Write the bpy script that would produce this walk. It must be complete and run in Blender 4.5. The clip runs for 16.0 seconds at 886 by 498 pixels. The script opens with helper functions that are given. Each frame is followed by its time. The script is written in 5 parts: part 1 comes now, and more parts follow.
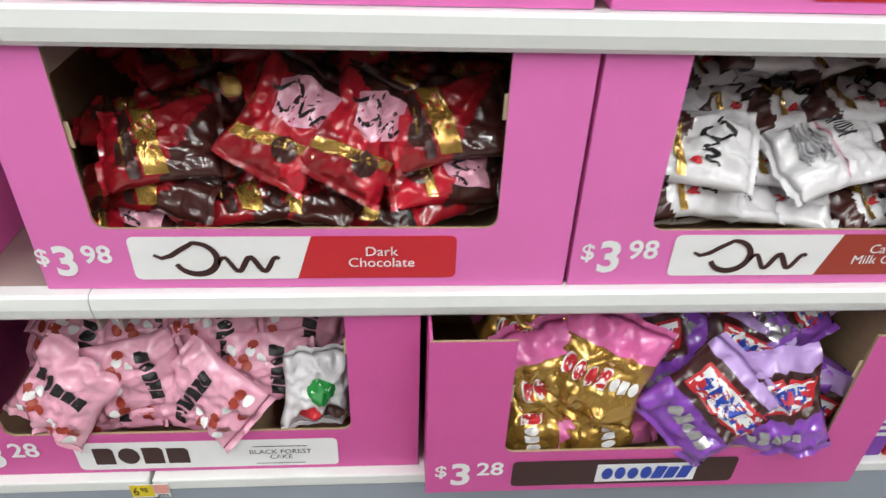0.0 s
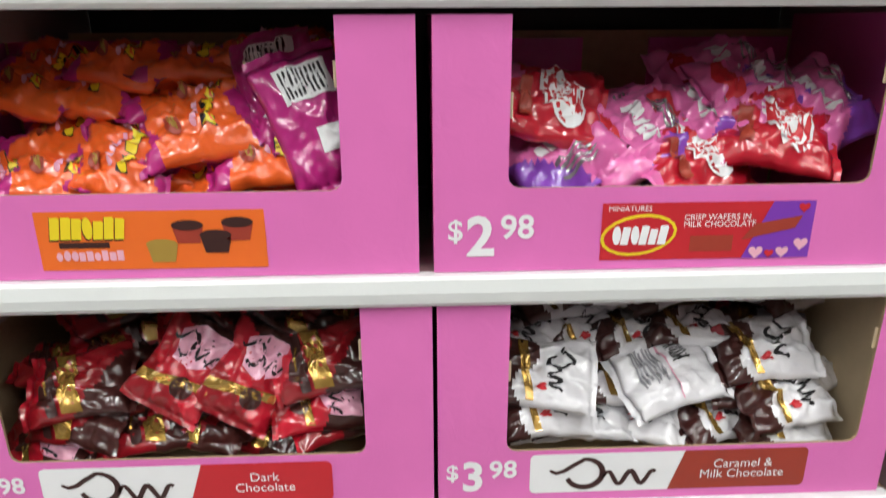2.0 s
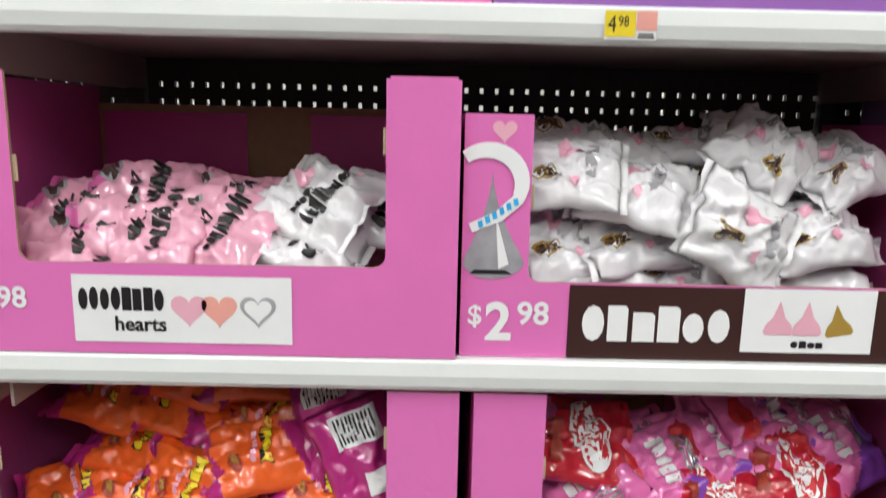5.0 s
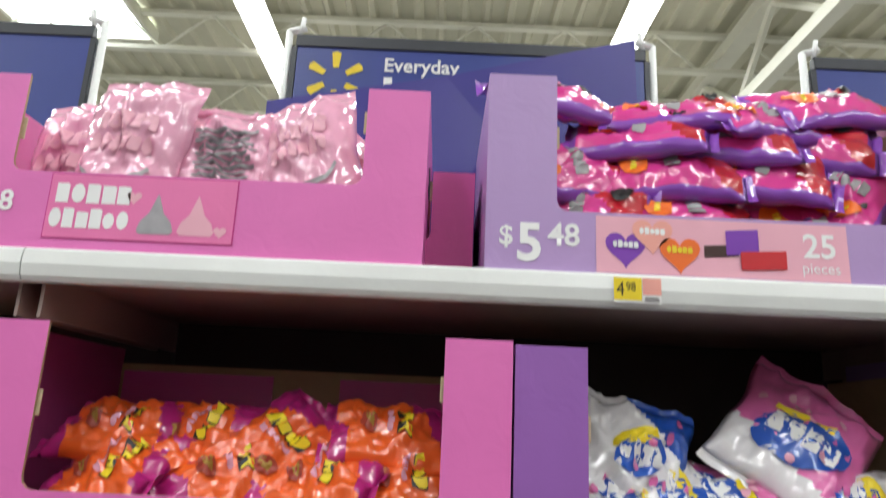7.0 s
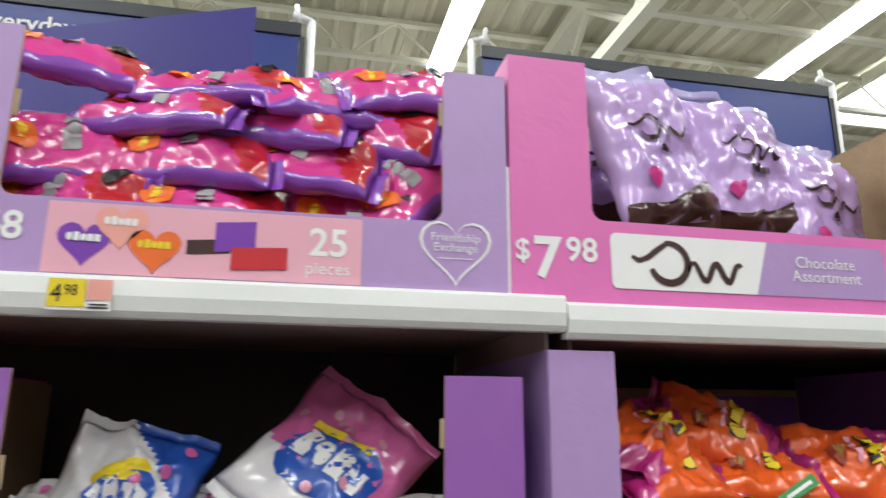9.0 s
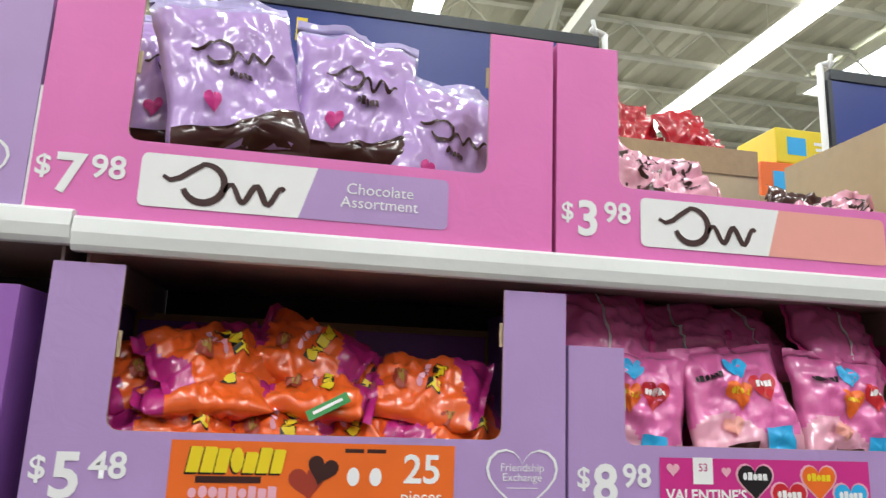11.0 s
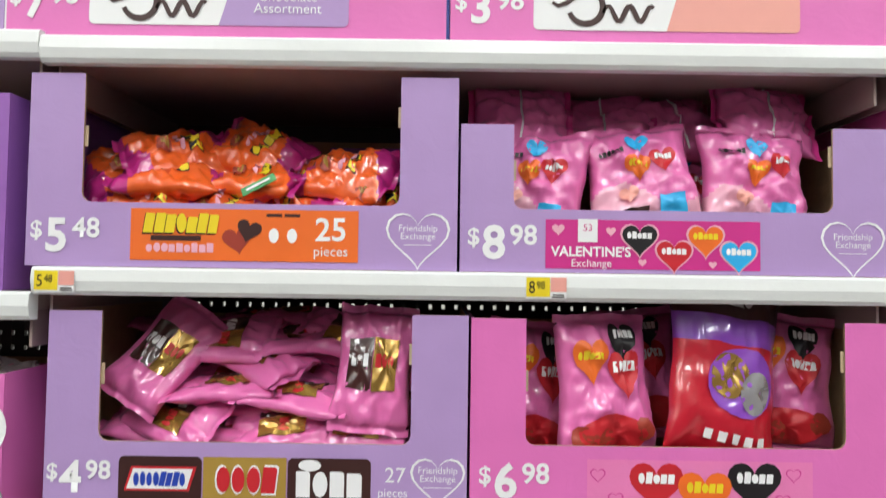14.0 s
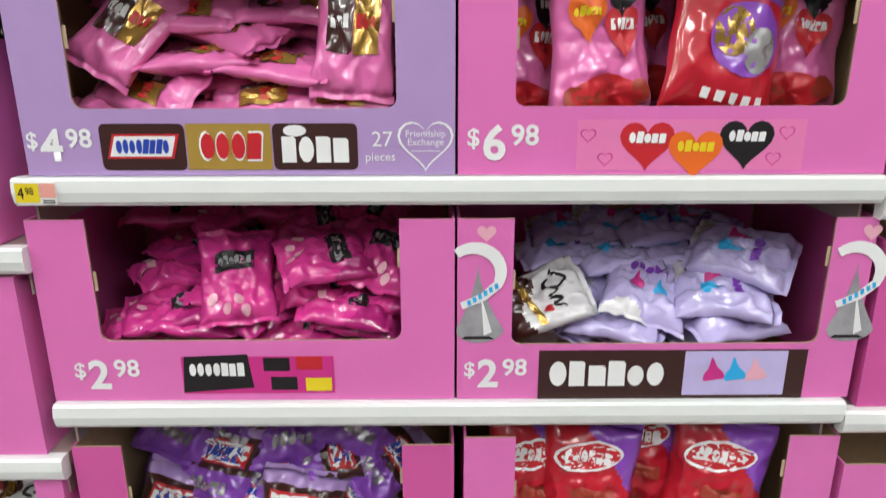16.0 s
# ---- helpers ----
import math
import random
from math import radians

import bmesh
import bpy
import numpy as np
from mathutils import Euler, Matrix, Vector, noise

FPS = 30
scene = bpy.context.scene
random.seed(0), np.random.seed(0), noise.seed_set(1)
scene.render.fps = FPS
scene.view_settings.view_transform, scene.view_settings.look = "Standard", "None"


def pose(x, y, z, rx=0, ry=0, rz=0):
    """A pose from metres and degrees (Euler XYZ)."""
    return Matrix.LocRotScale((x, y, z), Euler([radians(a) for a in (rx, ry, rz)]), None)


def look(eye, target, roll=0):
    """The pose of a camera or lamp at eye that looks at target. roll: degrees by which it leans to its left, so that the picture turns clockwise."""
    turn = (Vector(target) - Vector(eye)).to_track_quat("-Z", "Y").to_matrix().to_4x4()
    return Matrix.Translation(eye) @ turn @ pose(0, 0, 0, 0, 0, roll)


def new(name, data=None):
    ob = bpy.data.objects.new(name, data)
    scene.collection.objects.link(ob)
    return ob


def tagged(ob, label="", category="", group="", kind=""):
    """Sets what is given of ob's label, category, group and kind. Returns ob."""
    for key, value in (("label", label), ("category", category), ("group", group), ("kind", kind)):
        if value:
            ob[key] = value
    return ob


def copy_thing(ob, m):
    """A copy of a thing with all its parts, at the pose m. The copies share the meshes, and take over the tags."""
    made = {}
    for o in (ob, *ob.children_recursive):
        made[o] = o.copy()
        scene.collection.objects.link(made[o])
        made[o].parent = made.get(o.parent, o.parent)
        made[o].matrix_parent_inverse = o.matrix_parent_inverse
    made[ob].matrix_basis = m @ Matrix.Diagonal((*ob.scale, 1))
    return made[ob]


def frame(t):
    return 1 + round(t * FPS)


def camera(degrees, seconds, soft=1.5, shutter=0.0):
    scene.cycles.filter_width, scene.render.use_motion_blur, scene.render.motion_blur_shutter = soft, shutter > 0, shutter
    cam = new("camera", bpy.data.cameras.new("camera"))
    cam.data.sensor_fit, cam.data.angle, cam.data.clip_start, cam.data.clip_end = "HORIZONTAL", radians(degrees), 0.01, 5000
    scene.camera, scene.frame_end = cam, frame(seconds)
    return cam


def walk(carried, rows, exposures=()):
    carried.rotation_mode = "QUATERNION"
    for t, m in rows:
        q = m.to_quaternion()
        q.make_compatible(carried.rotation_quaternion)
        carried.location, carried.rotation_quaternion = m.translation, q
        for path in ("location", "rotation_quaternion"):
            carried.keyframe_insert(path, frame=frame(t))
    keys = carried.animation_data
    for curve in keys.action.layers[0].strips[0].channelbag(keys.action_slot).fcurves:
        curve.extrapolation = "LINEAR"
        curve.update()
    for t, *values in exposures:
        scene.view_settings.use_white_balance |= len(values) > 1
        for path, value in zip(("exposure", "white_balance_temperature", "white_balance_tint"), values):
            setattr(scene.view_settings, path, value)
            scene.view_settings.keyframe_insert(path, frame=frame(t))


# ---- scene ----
cam = camera(66.0, 16.0, soft=1.3, shutter=0.35)
PATH = [
    (0, (-0.017, -0.068, 1.003), (0.111, 1.567, -0.141), 2.3),
    (0.5, (0.076, -0.123, 1.023), (0.143, 1.596, 0.004), 0.95),
    (1, (0.138, -0.163, 1.062), (0.197, 1.632, 0.186), 0.15),
    (1.5, (0.167, -0.174, 1.079), (0.221, 1.661, 0.29), -0.95),
    (2, (0.172, -0.174, 1.113), (0.247, 1.717, 0.47), -0.3),
    (2.5, (0.147, -0.165, 1.172), (0.15, 1.761, 0.641), -0.25),
    (3, (0.144, -0.162, 1.209), (0.182, 1.776, 0.723), 0.2),
    (5.5, (0.142, -0.19, 1.542), (0.155, 1.79, 1.287), 1.35),
    (6, (0.115, -0.205, 1.661), (0.134, 1.79, 1.551), 1.24),
    (6.5, (0.11, -0.203, 1.734), (0.108, 1.792, 1.825), 2.72),
    (7, (0.111, -0.203, 1.76), (0.106, 1.739, 2.249), 2.6),
    (7.5, (0.131, -0.218, 1.8), (0.102, 1.703, 2.376), 3.0),
    (8, (0.218, -0.181, 1.8), (0.398, 1.752, 2.292), 1.9),
    (8.5, (0.376, -0.123, 1.811), (0.671, 1.796, 2.306), 1.8),
    (9, (0.542, -0.106, 1.808), (0.948, 1.795, 2.289), 0.3),
    (9.5, (0.703, -0.147, 1.838), (1.114, 1.778, 2.193), 0.5),
    (10, (0.866, -0.202, 1.836), (1.324, 1.71, 2.202), 2.7),
    (10.1, (0.888, -0.204, 1.819), (1.357, 1.698, 2.22), 2.6),
    (12.5, (1.377, -0.319, 1.719), (1.426, 1.653, 2.053), 0.7),
    (13, (1.386, -0.347, 1.676), (1.408, 1.636, 1.939), 0.2),
    (13.5, (1.399, -0.361, 1.627), (1.414, 1.628, 1.846), 0.0),
    (14, (1.409, -0.367, 1.595), (1.407, 1.631, 1.676), 0.8),
    (14.5, (1.402, -0.373, 1.561), (1.391, 1.627, 1.524), 0.9),
    (15, (1.403, -0.365, 1.515), (1.409, 1.627, 1.344), 0.4),
    (15.5, (1.414, -0.346, 1.471), (1.457, 1.612, 1.064), 0.4),
    (16, (1.423, -0.343, 1.44), (1.435, 1.573, 0.866), -0.1),
]
EXPOSURES = [(0, 0.5), (3, 0.46), (5.5, 0.34), (7, 0.06), (7.5, -0.02), (9, 0.12), (10, 0.14), (12.5, 0.27), (14.5, 0.42), (16, 0.38)]
walk(cam, [(t, look(eye, target, roll)) for t, eye, target, roll in PATH], EXPOSURES)

# ---- world and light ----
world = bpy.data.worlds.new("store_air")
scene.world = world
world.use_nodes = True
world.node_tree.nodes["Background"].inputs[0].default_value = (0.9, 0.95, 1.0, 1)
world.node_tree.nodes["Background"].inputs[1].default_value = 0.015

STRIP_X = (-6.7, -2.25, 2.2, 6.65)
STRIP_Z = 6.35
for sx in STRIP_X:
    for y0, y1 in ((-9.0, -1.0), (1.0, 13.0)):
        lamp = bpy.data.lights.new("strip_lamp", "AREA")
        lamp.shape, lamp.size, lamp.size_y = "RECTANGLE", 0.45, y1 - y0
        lamp.energy, lamp.color = 27 * (y1 - y0), (0.95, 0.99, 1.0)
        ob = new("strip_lamp", lamp)
        ob.matrix_world = pose(sx, (y0 + y1) / 2, STRIP_Z - 0.12)


# ---- materials ----
def mat(name, col, rough=0.5, metal=0.0, var=0.06, scale=30.0, bump=0.0, bscale=60.0, coat=0.0, emit=0.0, alpha=1.0, spec=0.5, creased=False):
    """A surface with colour variation at two scales and fine relief."""
    m = bpy.data.materials.new(name)
    m.use_nodes = True
    nt = m.node_tree
    b = nt.nodes["Principled BSDF"]
    b.inputs["Roughness"].default_value = rough
    b.inputs["Metallic"].default_value = metal
    b.inputs["Specular IOR Level"].default_value = spec
    b.inputs["Coat Weight"].default_value = coat
    b.inputs["Coat Roughness"].default_value = 0.12
    b.inputs["Alpha"].default_value = alpha
    tc = nt.nodes.new("ShaderNodeTexCoord")
    n1 = nt.nodes.new("ShaderNodeTexNoise")
    n1.inputs["Scale"].default_value = scale
    n1.inputs["Detail"].default_value = 4
    n2 = nt.nodes.new("ShaderNodeTexNoise")
    n2.inputs["Scale"].default_value = scale / 9
    add = nt.nodes.new("ShaderNodeMath")
    add.operation = "ADD"
    nt.links.new(tc.outputs["Object"], n1.inputs["Vector"])
    nt.links.new(tc.outputs["Object"], n2.inputs["Vector"])
    nt.links.new(n1.outputs["Fac"], add.inputs[0])
    nt.links.new(n2.outputs["Fac"], add.inputs[1])
    ramp = nt.nodes.new("ShaderNodeValToRGB")
    ramp.color_ramp.elements[0].position, ramp.color_ramp.elements[1].position = 0.3, 0.75
    ramp.color_ramp.elements[0].color = (*[c * (1 - var) for c in col], 1)
    ramp.color_ramp.elements[1].color = (*[min(1, c * (1 + var)) for c in col], 1)
    half = nt.nodes.new("ShaderNodeMath")
    half.operation = "MULTIPLY"
    half.inputs[1].default_value = 0.5
    nt.links.new(add.outputs[0], half.inputs[0])
    nt.links.new(half.outputs[0], ramp.inputs["Fac"])
    nt.links.new(ramp.outputs["Color"], b.inputs["Base Color"])
    if bump:
        n3 = nt.nodes.new("ShaderNodeTexNoise")
        n3.inputs["Scale"].default_value = bscale
        n3.inputs["Detail"].default_value = 1.5 if creased else 3
        n3.inputs["Distortion"].default_value = 0.7 if creased else 1.6
        stretch = nt.nodes.new("ShaderNodeMapping")
        stretch.inputs["Scale"].default_value = (1.5, 1.0, 0.6) if creased else (1, 1, 1)
        stretch.inputs["Rotation"].default_value = (0, 0.45 if creased else 0, 0)
        nt.links.new(tc.outputs["Object"], stretch.inputs["Vector"])
        nt.links.new(stretch.outputs["Vector"], n3.inputs["Vector"])
        bp = nt.nodes.new("ShaderNodeBump")
        bp.inputs["Strength"].default_value = bump
        bp.inputs["Distance"].default_value = 0.012
        relief = n3.outputs["Fac"]
        if creased:
            # sharp valleys along wandering lines, as crumpled film has
            shift = nt.nodes.new("ShaderNodeMath")
            shift.operation = "SUBTRACT"
            shift.inputs[1].default_value = 0.5
            valley = nt.nodes.new("ShaderNodeMath")
            valley.operation = "ABSOLUTE"
            nt.links.new(relief, shift.inputs[0])
            nt.links.new(shift.outputs[0], valley.inputs[0])
            relief = valley.outputs[0]
            b.inputs["Coat Roughness"].default_value = 0.05
        nt.links.new(relief, bp.inputs["Height"])
        nt.links.new(bp.outputs["Normal"], b.inputs["Normal"])
    if emit:
        b.inputs["Emission Color"].default_value = (*col, 1)
        b.inputs["Emission Strength"].default_value = emit
    return m


def card(name, col):
    return mat(name, col, 0.42, var=0.05, scale=14, bump=0.06, bscale=25)


def film(name, col, rough=0.28, metal=0.0):
    return mat(name, col, rough, metal, var=0.12, scale=25, bump=0.3, bscale=13, coat=1.0, creased=True)


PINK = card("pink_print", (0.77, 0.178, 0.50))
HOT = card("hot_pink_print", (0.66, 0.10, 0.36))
LILAC = card("lilac_print", (0.45, 0.295, 0.58))
VIOLET = card("violet_print", (0.31, 0.12, 0.44))
KRAFT = mat("kraft_board", (0.42, 0.29, 0.17), 0.8, var=0.12, scale=60, bump=0.15, bscale=150)
TAN = mat("tan_board", (0.55, 0.43, 0.28), 0.75, var=0.08, scale=40)
WHITE = mat("white_enamel", (0.80, 0.82, 0.80), 0.28, var=0.03, scale=12, bump=0.03, bscale=20)
GREY = mat("grey_kick_paint", (0.33, 0.37, 0.43), 0.45, var=0.08, scale=10)
DARKSTEEL = mat("dark_shelf_back", (0.035, 0.026, 0.024), 0.6, var=0.2, scale=12)
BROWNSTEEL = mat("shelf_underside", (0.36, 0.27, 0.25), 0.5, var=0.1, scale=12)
INK_WHITE = mat("white_ink", (0.86, 0.86, 0.86), 0.45, var=0.03)
INK_PALE = mat("pale_pink_ink", (0.82, 0.42, 0.52), 0.45, var=0.03)
INK_PEACH = mat("peach_ink", (0.85, 0.38, 0.32), 0.45, var=0.03)
INK_RED = mat("red_ink", (0.58, 0.02, 0.03), 0.42, var=0.05)
INK_BRICK = mat("brick_red_ink", (0.36, 0.045, 0.025), 0.42, var=0.05)
INK_BROWN = mat("brown_ink", (0.045, 0.014, 0.012), 0.42, var=0.1)
INK_BLACK = mat("black_ink", (0.012, 0.010, 0.012), 0.42, var=0.1)
INK_ORANGE = mat("orange_ink", (0.86, 0.16, 0.02), 0.42, var=0.04)
INK_YELLOW = mat("yellow_ink", (0.85, 0.65, 0.02), 0.42, var=0.04)
INK_BLUE = mat("blue_ink", (0.02, 0.06, 0.42), 0.42, var=0.05)
INK_NAVY = mat("navy_ink", (0.012, 0.018, 0.085), 0.42, var=0.05)
INK_SKY = mat("sky_blue_ink", (0.03, 0.42, 0.80), 0.42, var=0.05)
INK_GOLD = mat("gold_ink", (0.40, 0.25, 0.045), 0.42, var=0.06)
INK_PURPLE = mat("purple_ink", (0.20, 0.04, 0.42), 0.42, var=0.05)
INK_MAGENTA = mat("magenta_ink", (0.62, 0.03, 0.25), 0.42, var=0.05)
INK_GREY = mat("silver_grey_ink", (0.35, 0.34, 0.36), 0.35, var=0.35, scale=40)
INK_GREEN = mat("green_ink", (0.01, 0.25, 0.04), 0.4, var=0.1)

F_RED = film("red_film", (0.55, 0.012, 0.03))
F_DKRED = film("dark_red_film", (0.30, 0.008, 0.015))
F_GOLD = film("gold_foil", (0.60, 0.36, 0.08), 0.25, 0.7)
F_BROWN = film("brown_film", (0.055, 0.014, 0.012))
F_WHITE = film("white_film", (0.80, 0.78, 0.80))
F_PALE = film("pale_pink_film", (0.84, 0.40, 0.53))
F_PINK = film("pink_film", (0.80, 0.17, 0.45))
F_HOT = film("hot_pink_film", (0.72, 0.045, 0.30))
F_MAG = film("magenta_film", (0.48, 0.02, 0.20))
F_ORANGE = film("orange_film", (0.88, 0.13, 0.02))
F_PURPLE = film("purple_film", (0.27, 0.07, 0.50))
F_LILAC = film("lilac_film", (0.55, 0.36, 0.74))
F_PLILAC = film("pale_lilac_film", (0.55, 0.48, 0.80))
F_BLUE = film("blue_film", (0.02, 0.10, 0.50))
F_SILVER = film("silver_foil", (0.65, 0.64, 0.66), 0.25, 0.7)
F_CLEAR = mat("clear_pink_film", (0.86, 0.42, 0.58), 0.15, var=0.12, bump=0.25, bscale=12, coat=1.0, creased=True)


# ---- mesh helpers ----
def mesh_of(bm, name, mats):
    me = bpy.data.meshes.new(name)
    bmesh.ops.recalc_face_normals(bm, faces=bm.faces)
    bm.to_mesh(me)
    bm.free()
    for m in mats:
        me.materials.append(m)
    return me


def part(name, bm, material, parent=None, label="", smooth=False):
    mats = material if isinstance(material, (list, tuple)) else [material]
    me = bm if isinstance(bm, bpy.types.Mesh) else mesh_of(bm, name, mats)
    ob = new(name, me)
    if smooth:
        for p in me.polygons:
            p.use_smooth = True
    if parent:
        ob.parent = parent
    if label:
        ob["label"] = label
    return ob


def box(bm, x0, x1, y0, y1, z0, z1, mi=0, bevel=0.0):
    vs = [bm.verts.new((x, y, z)) for x in (x0, x1) for y in (y0, y1) for z in (z0, z1)]
    idx = ((0, 1, 3, 2), (4, 6, 7, 5), (0, 4, 5, 1), (2, 3, 7, 6), (0, 2, 6, 4), (1, 5, 7, 3))
    fs = [bm.faces.new([vs[i] for i in f]) for f in idx]
    for f in fs:
        f.material_index = mi
    if bevel:
        es = list({e for f in fs for e in f.edges})
        bmesh.ops.bevel(bm, geom=es, offset=bevel, segments=2, affect="EDGES", profile=0.5)
    return fs


def boxed(x0, x1, y0, y1, z0, z1, bevel=0.0):
    bm = bmesh.new()
    box(bm, x0, x1, y0, y1, z0, z1, 0, bevel)
    return bm


def thing(name, label, category, group="", kind="", at=None):
    ob = new(name)
    ob.empty_display_size = 0.05
    if at is not None:
        ob.matrix_world = at
    return tagged(ob, label, category, group, kind)


def bar(bm, a, b, r, n=6):
    """A round rod from a to b."""
    a, b = Vector(a), Vector(b)
    q = (b - a).to_track_quat("Z", "Y").to_matrix()
    rings = []
    for p in (a, b):
        rings.append([bm.verts.new(p + q @ Vector((r * math.cos(2 * math.pi * i / n), r * math.sin(2 * math.pi * i / n), 0))) for i in range(n)])
    for i in range(n):
        bm.faces.new((rings[0][i], rings[0][(i + 1) % n], rings[1][(i + 1) % n], rings[1][i]))
    bm.faces.new(rings[0][::-1])
    bm.faces.new(rings[1])


# ---- flat shapes: lists of outlines in (x, z) ----
def rect(x0, z0, x1, z1):
    return [[(x0, z0), (x1, z0), (x1, z1), (x0, z1)]]


def rrect(x0, z0, x1, z1, r, sl=0.0, sr=0.0):
    """Rounded on the left (r) unless sl, on the right unless sr; sl, sr lean that end."""
    pts = []
    for cx, cz, a0, lean in ((x1 - r, z0 + r, -90, sr), (x1 - r, z1 - r, 0, sr), (x0 + r, z1 - r, 90, sl), (x0 + r, z0 + r, 180, sl)):
        if lean:
            ex = x1 if cx > (x0 + x1) / 2 else x0
            up = cz > (z0 + z1) / 2
            pts.append((ex + (lean if up else 0), z1 if up else z0))
        else:
            for k in range(5):
                a = radians(a0 + 22.5 * k)
                pts.append((cx + r * math.cos(a), cz + r * math.sin(a)))
    return [pts]


def oval(cx, cz, rx, rz, rot=0.0, n=20):
    c, s = math.cos(radians(rot)), math.sin(radians(rot))
    out = []
    for i in range(n):
        a = 2 * math.pi * i / n
        px, pz = rx * math.cos(a), rz * math.sin(a)
        out.append((cx + c * px - s * pz, cz + s * px + c * pz))
    return [out]


def heart_pts(cx, cz, w, n=28, rot=0.0):
    c, s = math.cos(radians(rot)), math.sin(radians(rot))
    out = []
    for i in range(n):
        a = 2 * math.pi * i / n
        px = w / 32 * 16 * math.sin(a) ** 3
        pz = w / 32 * (13 * math.cos(a) - 5 * math.cos(2 * a) - 2 * math.cos(3 * a) - math.cos(4 * a))
        out.append((cx + c * px - s * pz, cz + s * px + c * pz))
    return out


def heart(cx, cz, w, rot=0.0):
    return [heart_pts(cx, cz, w, 28, rot)]


def heart_ring(cx, cz, w, t):
    a, b = heart_pts(cx, cz, w), heart_pts(cx, cz, w - 2 * t)
    n = len(a)
    return [[a[i], a[(i + 1) % n], b[(i + 1) % n], b[i]] for i in range(n)]


def stroke(pts, w):
    """A pen stroke of changing width along points, as quads."""
    n, sides = len(pts), []
    for i, (px, pz) in enumerate(pts):
        (ax, az), (bx, bz) = pts[max(0, i - 1)], pts[min(n - 1, i + 1)]
        d = math.hypot(bx - ax, bz - az) or 1
        half = w * (0.35 + 0.65 * abs(math.sin(0.4 + 2.2 * i / n))) / 2
        nx, nz = -(bz - az) / d * half, (bx - ax) / d * half
        sides.append(((px + nx, pz + nz), (px - nx, pz - nz)))
    return [[sides[i][0], sides[i + 1][0], sides[i + 1][1], sides[i][1]] for i in range(n - 1)]


def arc(cx, cz, rx, rz, a0, a1, n=14):
    return [(cx + rx * math.cos(radians(a0 + (a1 - a0) * i / n)), cz + rz * math.sin(radians(a0 + (a1 - a0) * i / n))) for i in range(n + 1)]


def script_mark(x, z, w, h):
    """A flowing pen mark: a wave, a large loop, a trailing ripple."""
    t = h * 0.14
    out = stroke([(x + w * a, z + h * b) for a, b in ((0, 0.62), (0.06, 0.52), (0.14, 0.60), (0.22, 0.78), (0.31, 0.95))], t)
    out += stroke(arc(x + w * 0.33, z + h * 0.5, w * 0.17, h * 0.48, 100, -160, 18), t * 1.3)
    out += stroke([(x + w * (0.50 + 0.5 * k / 24), z + h * (0.32 + 0.22 * math.sin(k * 0.62))) for k in range(25)], t * 1.1)
    return out


def block_mark(x, z, w, h, n, lean=0.0, seed=3):
    """A row of chunky plain blocks that stands for a bold mark."""
    rnd = random.Random(seed)
    out, step = [], w / n
    for i in range(n):
        a, b = x + i * step, x + (i + rnd.uniform(0.80, 0.92)) * step
        top = h * rnd.choice((1.0, 0.94, 1.0, 0.82))
        c = 0.16 * (b - a)
        if rnd.random() < 0.45:
            out += oval((a + b) / 2 + lean * top / 2, z + top / 2, (b - a) * 0.52, top * 0.5, 0, 12)
            continue
        out += [[(a, z), (b, z), (b + lean * top, z + top - c), (b - c + lean * top, z + top), (a + lean * top, z + top)]]
    return out


def bars(x, z, w, h, rows):
    """Small print as plain bars."""
    return [p for i in range(rows) for p in rect(x + 0.05 * w * (i % 2), z + h * i / rows, x + w * (1 - 0.07 * (i % 3)), z + h * (i + 0.55) / rows)]


def flat(parent, name, polys, material, y=-0.0012, label=""):
    single = {"bold_mark": "mark_block", "blue_mark": "mark_block", "red_mark": "mark_block", "white_mark": "mark_block", "bold_mark_edge": "mark_edge_block", "white_edge": "mark_edge_block", "pale_mark": "mark_block", "pale_heart": "pale_heart"}
    if len(polys) > 1 and (name.endswith("hearts") or name in single):
        for pl in polys:
            flat(parent, single[name] if name in single else name[:-1], [pl], material, y, label)
        return None
    bm = bmesh.new()
    for pl in polys:
        vs = [bm.verts.new((px, y, pz)) for px, pz in pl]
        try:
            bm.faces.new(vs)
        except ValueError:
            pass
    bmesh.ops.remove_doubles(bm, verts=bm.verts, dist=0.00002)
    me = bpy.data.meshes.new(name)
    bm.to_mesh(me)
    bm.free()
    me.materials.append(material)
    ob = part(name, me, material, parent, label)
    return ob


def writing(parent, body, x, z, size, material, y=-0.0012, align="LEFT", name="lettering", squeeze=1.0, bold=0.0):
    """Words in the built-in font, on the front."""
    cu = bpy.data.curves.new(name, "FONT")
    cu.body, cu.size, cu.align_x, cu.resolution_u, cu.offset = body, size, align, 3, bold
    cu.space_line = 0.85
    tmp = bpy.data.objects.new(name, cu)
    me = bpy.data.meshes.new_from_object(tmp)
    bpy.data.objects.remove(tmp)
    for v in me.vertices:
        v.co = (x + v.co.x * squeeze, y, z + v.co.y)
    me.materials.clear()
    me.materials.append(material)
    ob = new(name, me)
    ob.parent = parent
    return ob


# ---- structure ----
def setting(name, bm, material, label, smooth=False):
    return tagged(part(name, bm, material, None, "", smooth), label, name.split("_")[0], kind="structure")


